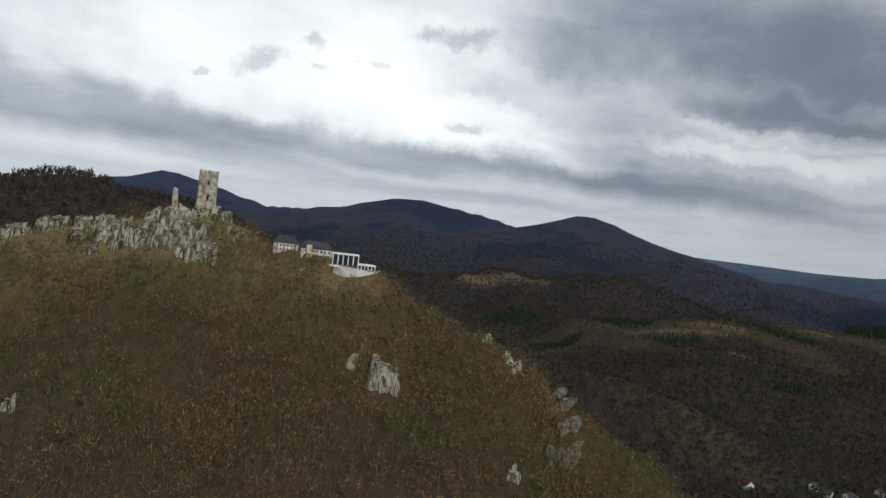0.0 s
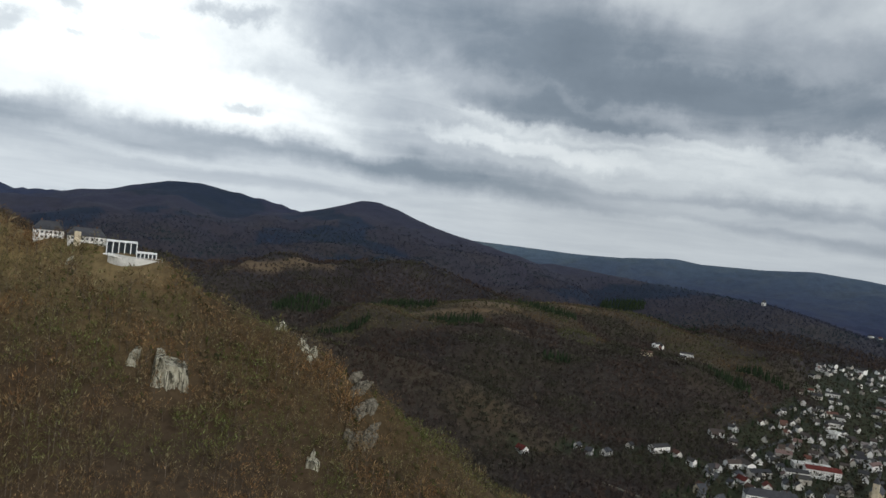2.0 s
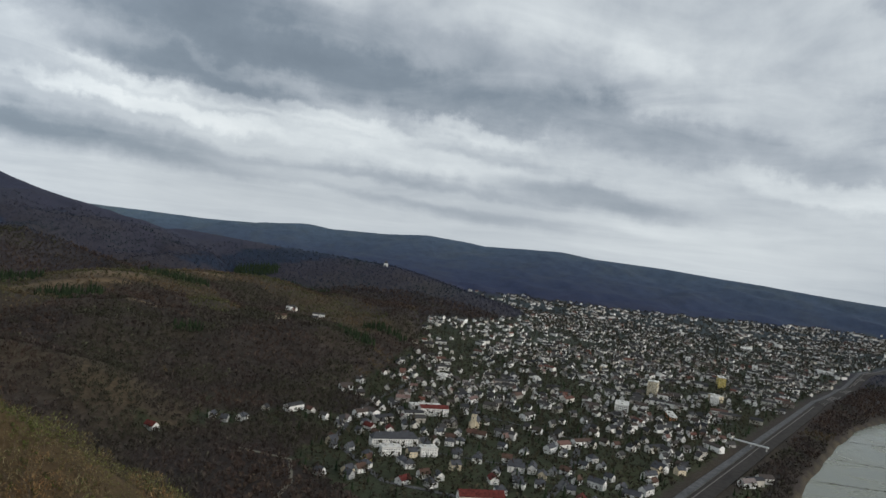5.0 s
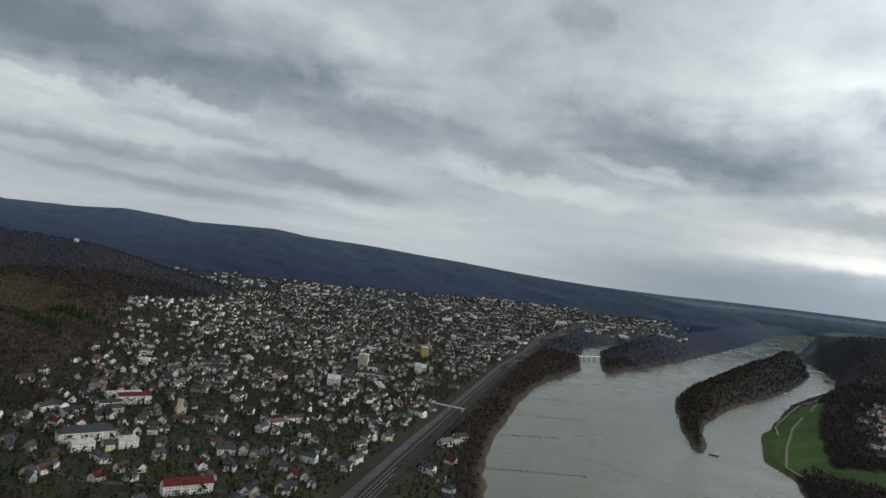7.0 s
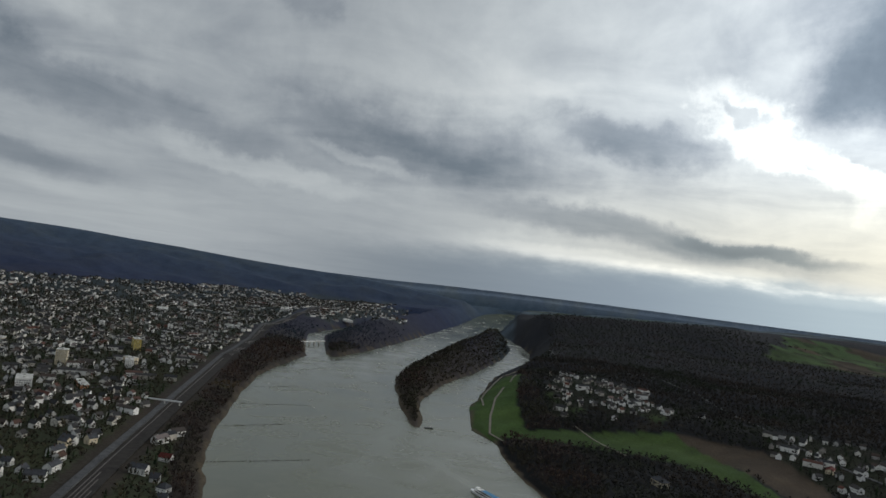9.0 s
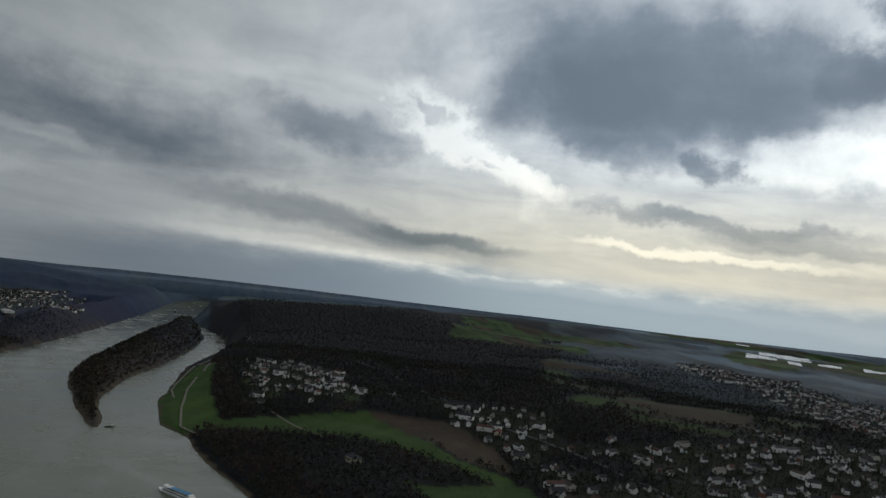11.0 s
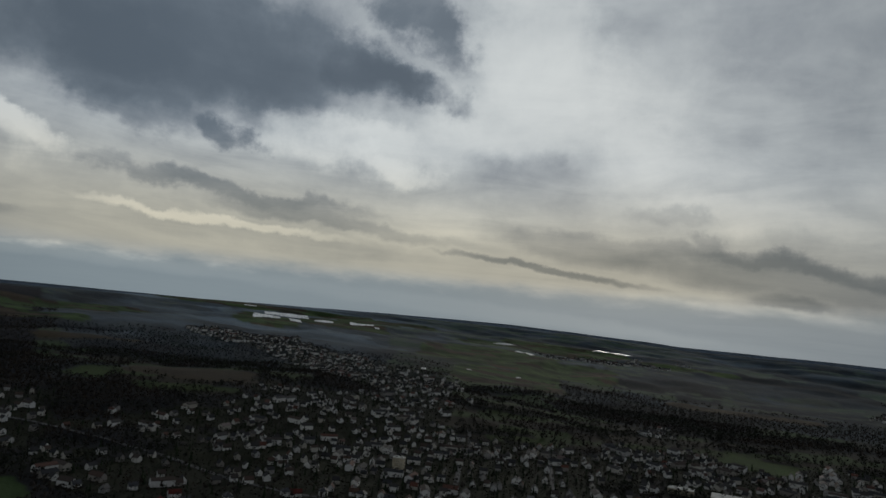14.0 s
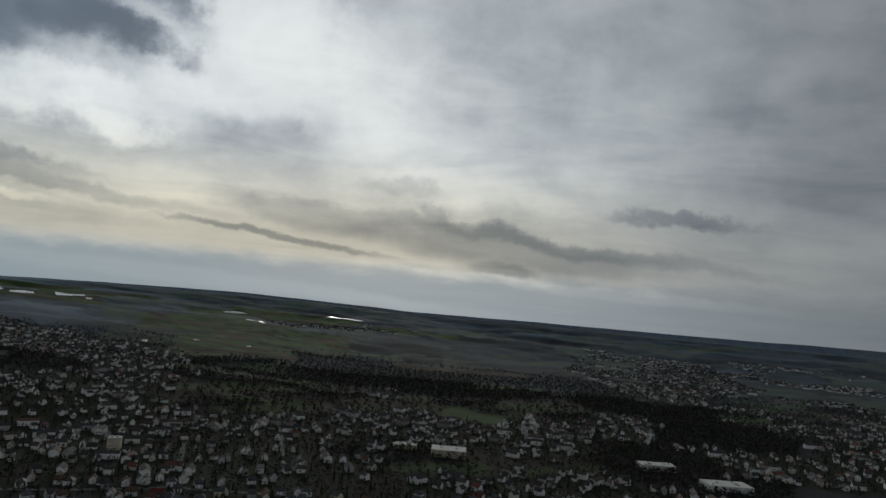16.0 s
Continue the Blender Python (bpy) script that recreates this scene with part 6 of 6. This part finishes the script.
church = stand("church", 796, 674, 35, "pale stone church with a slim square tower", "church")
bm = bmesh.new()
walls(bm, 30, 14, 10, 7)
part("nave", bm, cream_wall, church)
bm = bmesh.new()
gable(bm, 30, 14, 10, 7)
part("roof", bm, slate, church)
bm = bmesh.new()
box(bm, -18, 0, 0, 7, 7, 24)
part("tower", bm, cream_wall, church)
bm = bmesh.new()
box(bm, -18, 0, 24, 7.6, 7.6, 8, taper=0.04)
part("spire", bm, slate, church)
for q in range(6):
    for s in (0, 180):
        shared("window", TALL_WINDOW, church, (-11 + q * 4.4, -7.03 if s == 0 else 7.03, 3.2), s)
for s in range(4):
    shared("window", TALL_WINDOW, church, (-18 + (0, 3.53, 0, -3.53)[s], (-3.53, 0, 3.53, 0)[s], 17), s * 90)


# ---- white crop foil on the plateau ----
def foil(x, y, l, w, turn, rows):
    """Rows of foil sheets, arched to show from the camera, that follow the lie of the land."""
    ob = stand("crop_tunnels", x, y, 0, "bright white foil sheets on farmland", "crop tunnels", sink=0.0)
    ob.scale = (1, 1, 1)
    base = np.array(ob.matrix_world.translation)
    c, s = math.cos(radians(turn)), math.sin(radians(turn))
    along_ = np.linspace(-l / 2, l / 2, max(3, int(l / 25)))
    arc = np.array((0, 0.6, 1.2, 1.94, 2.54, 3.14))
    for q in range(rows):
        mid = -w / 2 + (q + 0.5) * w / rows
        u, a = np.meshgrid(along_, arc, indexing="ij")
        v = mid + w / rows * 0.497 * np.cos(a)
        gx_, gy_ = x + u * c - v * s, y + u * s + v * c
        lie = height(x + along_ * c - mid * s, y + along_ * s + mid * c)[:, None]
        X, Y, Z, _ = draw_in(gx_, gy_, lie + 1.1 * np.sin(a) + 0.6)
        n = np.arange(u.size).reshape(u.shape)
        quads_ = np.stack([n[:-1, :-1], n[1:, :-1], n[1:, 1:], n[:-1, 1:]], -1).reshape(-1, 4)
        tunnel = new("tunnel", mesh_of("tunnel", np.stack([X, Y, Z], -1).reshape(-1, 3) - base, quads_, [foil_mat]))
        tunnel.parent = ob
    return ob


foil(*polar(138.4, 4150), 200, 150, -48, 8)
foil(*polar(139.9, 4500), 230, 260, -46, 12)
foil(*polar(140.6, 4050), 130, 60, -46, 4)
foil(*polar(142.8, 4300), 100, 110, -52, 6)
foil(*polar(145.8, 4420), 120, 150, -50, 7)
foil(*polar(147.0, 4240), 40, 30, -50, 2)
foil(*polar(137.1, 5000), 60, 80, -45, 4)
foil(*polar(157.2, 4380), 110, 90, -24, 5)
foil(*polar(158.8, 3900), 120, 30, -20, 3)
foil(*polar(164.8, 4610), 110, 100, -12, 5)
foil(*polar(166.2, 4550), 120, 60, -14, 4)
foil(*polar(151, 2578), 44, 16, -60, 2)
foil(*polar(154.6, 2771), 60, 18, -60, 2)
foil(*polar(158.5, 2830), 36, 18, -60, 2)


# ---- houses nearest to the eye, each a thing of its own ----
def house_model(name, l, w, h, rise, wall_mat, roof_mat, label, hip=0.0):
    ob = tagged(new(name), label, "house", "houses of the valley town")
    bm = bmesh.new()
    walls(bm, l, w, h, 0 if hip else rise)
    part("wall", bm, wall_mat, ob)
    bm = bmesh.new()
    gable(bm, l, w, h, rise, hip=hip)
    roof_ob = part("roof", bm, roof_mat, ob)
    bm = bmesh.new()
    box(bm, l * 0.2, w * 0.1, h + rise * 0.55, 0.9, 0.7, rise * 0.45 + 1.1)
    part("chimney", bm, brown_tile, roof_ob, "brick chimney")
    windows_on(ob, l, w, 2, 2.6, 4.6, WINDOW, (0, 2), 1.6)
    windows_on(ob, l, w, 2, 2.6, 6.5, WINDOW, (1, 3), 1.6)
    return ob


grey_wall = plain("grey_render", (0.4, 0.4, 0.39), grain=3.0, vary=0.2)
MODELS = [
    house_model("house", 11, 9, 6.2, 4.0, white_wall, slate, "white rendered house with dark slate gable roof"),
    house_model("house", 13, 9.5, 6.4, 4.4, white_wall, brown_tile, "white rendered house with brown tiled gable roof"),
    house_model("house", 12, 10, 8.2, 4.2, cream_wall, slate, "cream rendered house with dark gable roof", ),
    house_model("house", 12, 11, 7.0, 4.0, white_wall, slate, "white villa with hipped slate roof", hip=5.0),
    house_model("house", 15, 10, 6.0, 4.2, white_wall, red_tile, "white house with red tiled gable roof"),
    house_model("house", 10, 8.5, 6.0, 4.6, grey_wall, slate, "grey rendered house with steep slate roof"),
    house_model("house", 20, 10, 8.4, 4.0, white_wall, slate, "long white terraced houses with slate roof"),
    house_model("house", 11, 9, 5.6, 4.4, yellow_wall, brown_tile, "yellow rendered house with brown tiled roof"),
]
PICK_YELLOW = 41
PICKS = (0, 0, 0, 1, 1, 2, 3, 3, 0, 5, 6, 5, 0, 3, 1, 4)
near_i = np.argsort(np.hypot(HX, HY))[:268]
for n, q in enumerate(near_i):
    src_ = MODELS[7 if n % PICK_YELLOW == 5 else PICKS[int(hash2(HX[q], HY[q], 3) * 16) % 16]]
    m = pose(float(HX[q]), float(HY[q]), float(height(HX[q], HY[q])) - 0.8, 0, 0, float(HT[q]))
    copy_thing(src_, m)
for ob in MODELS:
    for o in (*ob.children_recursive, ob):
        bpy.data.objects.remove(o)


# ---- single trees of the near slope ----
def tree_model(proto, seed):
    pv, pf, pi = proto
    ob = tagged(new("tree"), "bare brown winter tree on the steep castle slope", "tree", "trees of the castle slope")
    for nm, idx, mat in (("trunk", 0, bark), ("crown", 1, twigs)):
        f = pf[pi == idx]
        used_, inv_ = np.unique(f, return_inverse=True)
        o = new(nm, mesh_of(nm, pv[used_], inv_.reshape(-1, 3), [mat]))
        o.parent = ob
    return ob


TREES = [tree_model(winter_tree(rng, 11, 80, rng.uniform(0.28, 0.4), 0.007), q) for q in range(6)]
x, y = scatter(-240, 200, 230, 420, 24, slope_keep, 19)
for q in range(min(130, len(x))):
    size = 9.0 + 5.0 * float(hash2(x[q], y[q], 2))
    src_ = TREES[q % 6]
    src_.scale = (size, size, size)
    copy_thing(src_, pose(float(x[q]), float(y[q]), float(height(x[q], y[q])) - 0.4, 0, 0, q * 77.0))
for q, (dx_, dy_, size) in enumerate(((-112, 446, 9), (-107, 440, 8), (-103, 443, 7), (-89, 441, 9.5), (-86, 437, 8), (-92, 452, 11), (-83, 450, 11), (-70, 447, 9), (-117, 450, 10), (-121, 444, 9), (-126, 440, 8), (-131, 446, 7),
                                     (-222, 424, 8), (-216, 421, 9), (-209, 425, 8), (-203, 420, 7), (-226, 419, 8), (-212, 416, 9), (-236, 416, 7), (-247, 412, 7))):
    src_ = TREES[q % 6]
    src_.scale = (size, size, size)
    copy_thing(src_, pose(dx_, dy_, float(height(dx_, dy_)) - 0.4, 0, 0, q * 61.0))
for ob in TREES:
    for o in (*ob.children_recursive, ob):
        bpy.data.objects.remove(o)
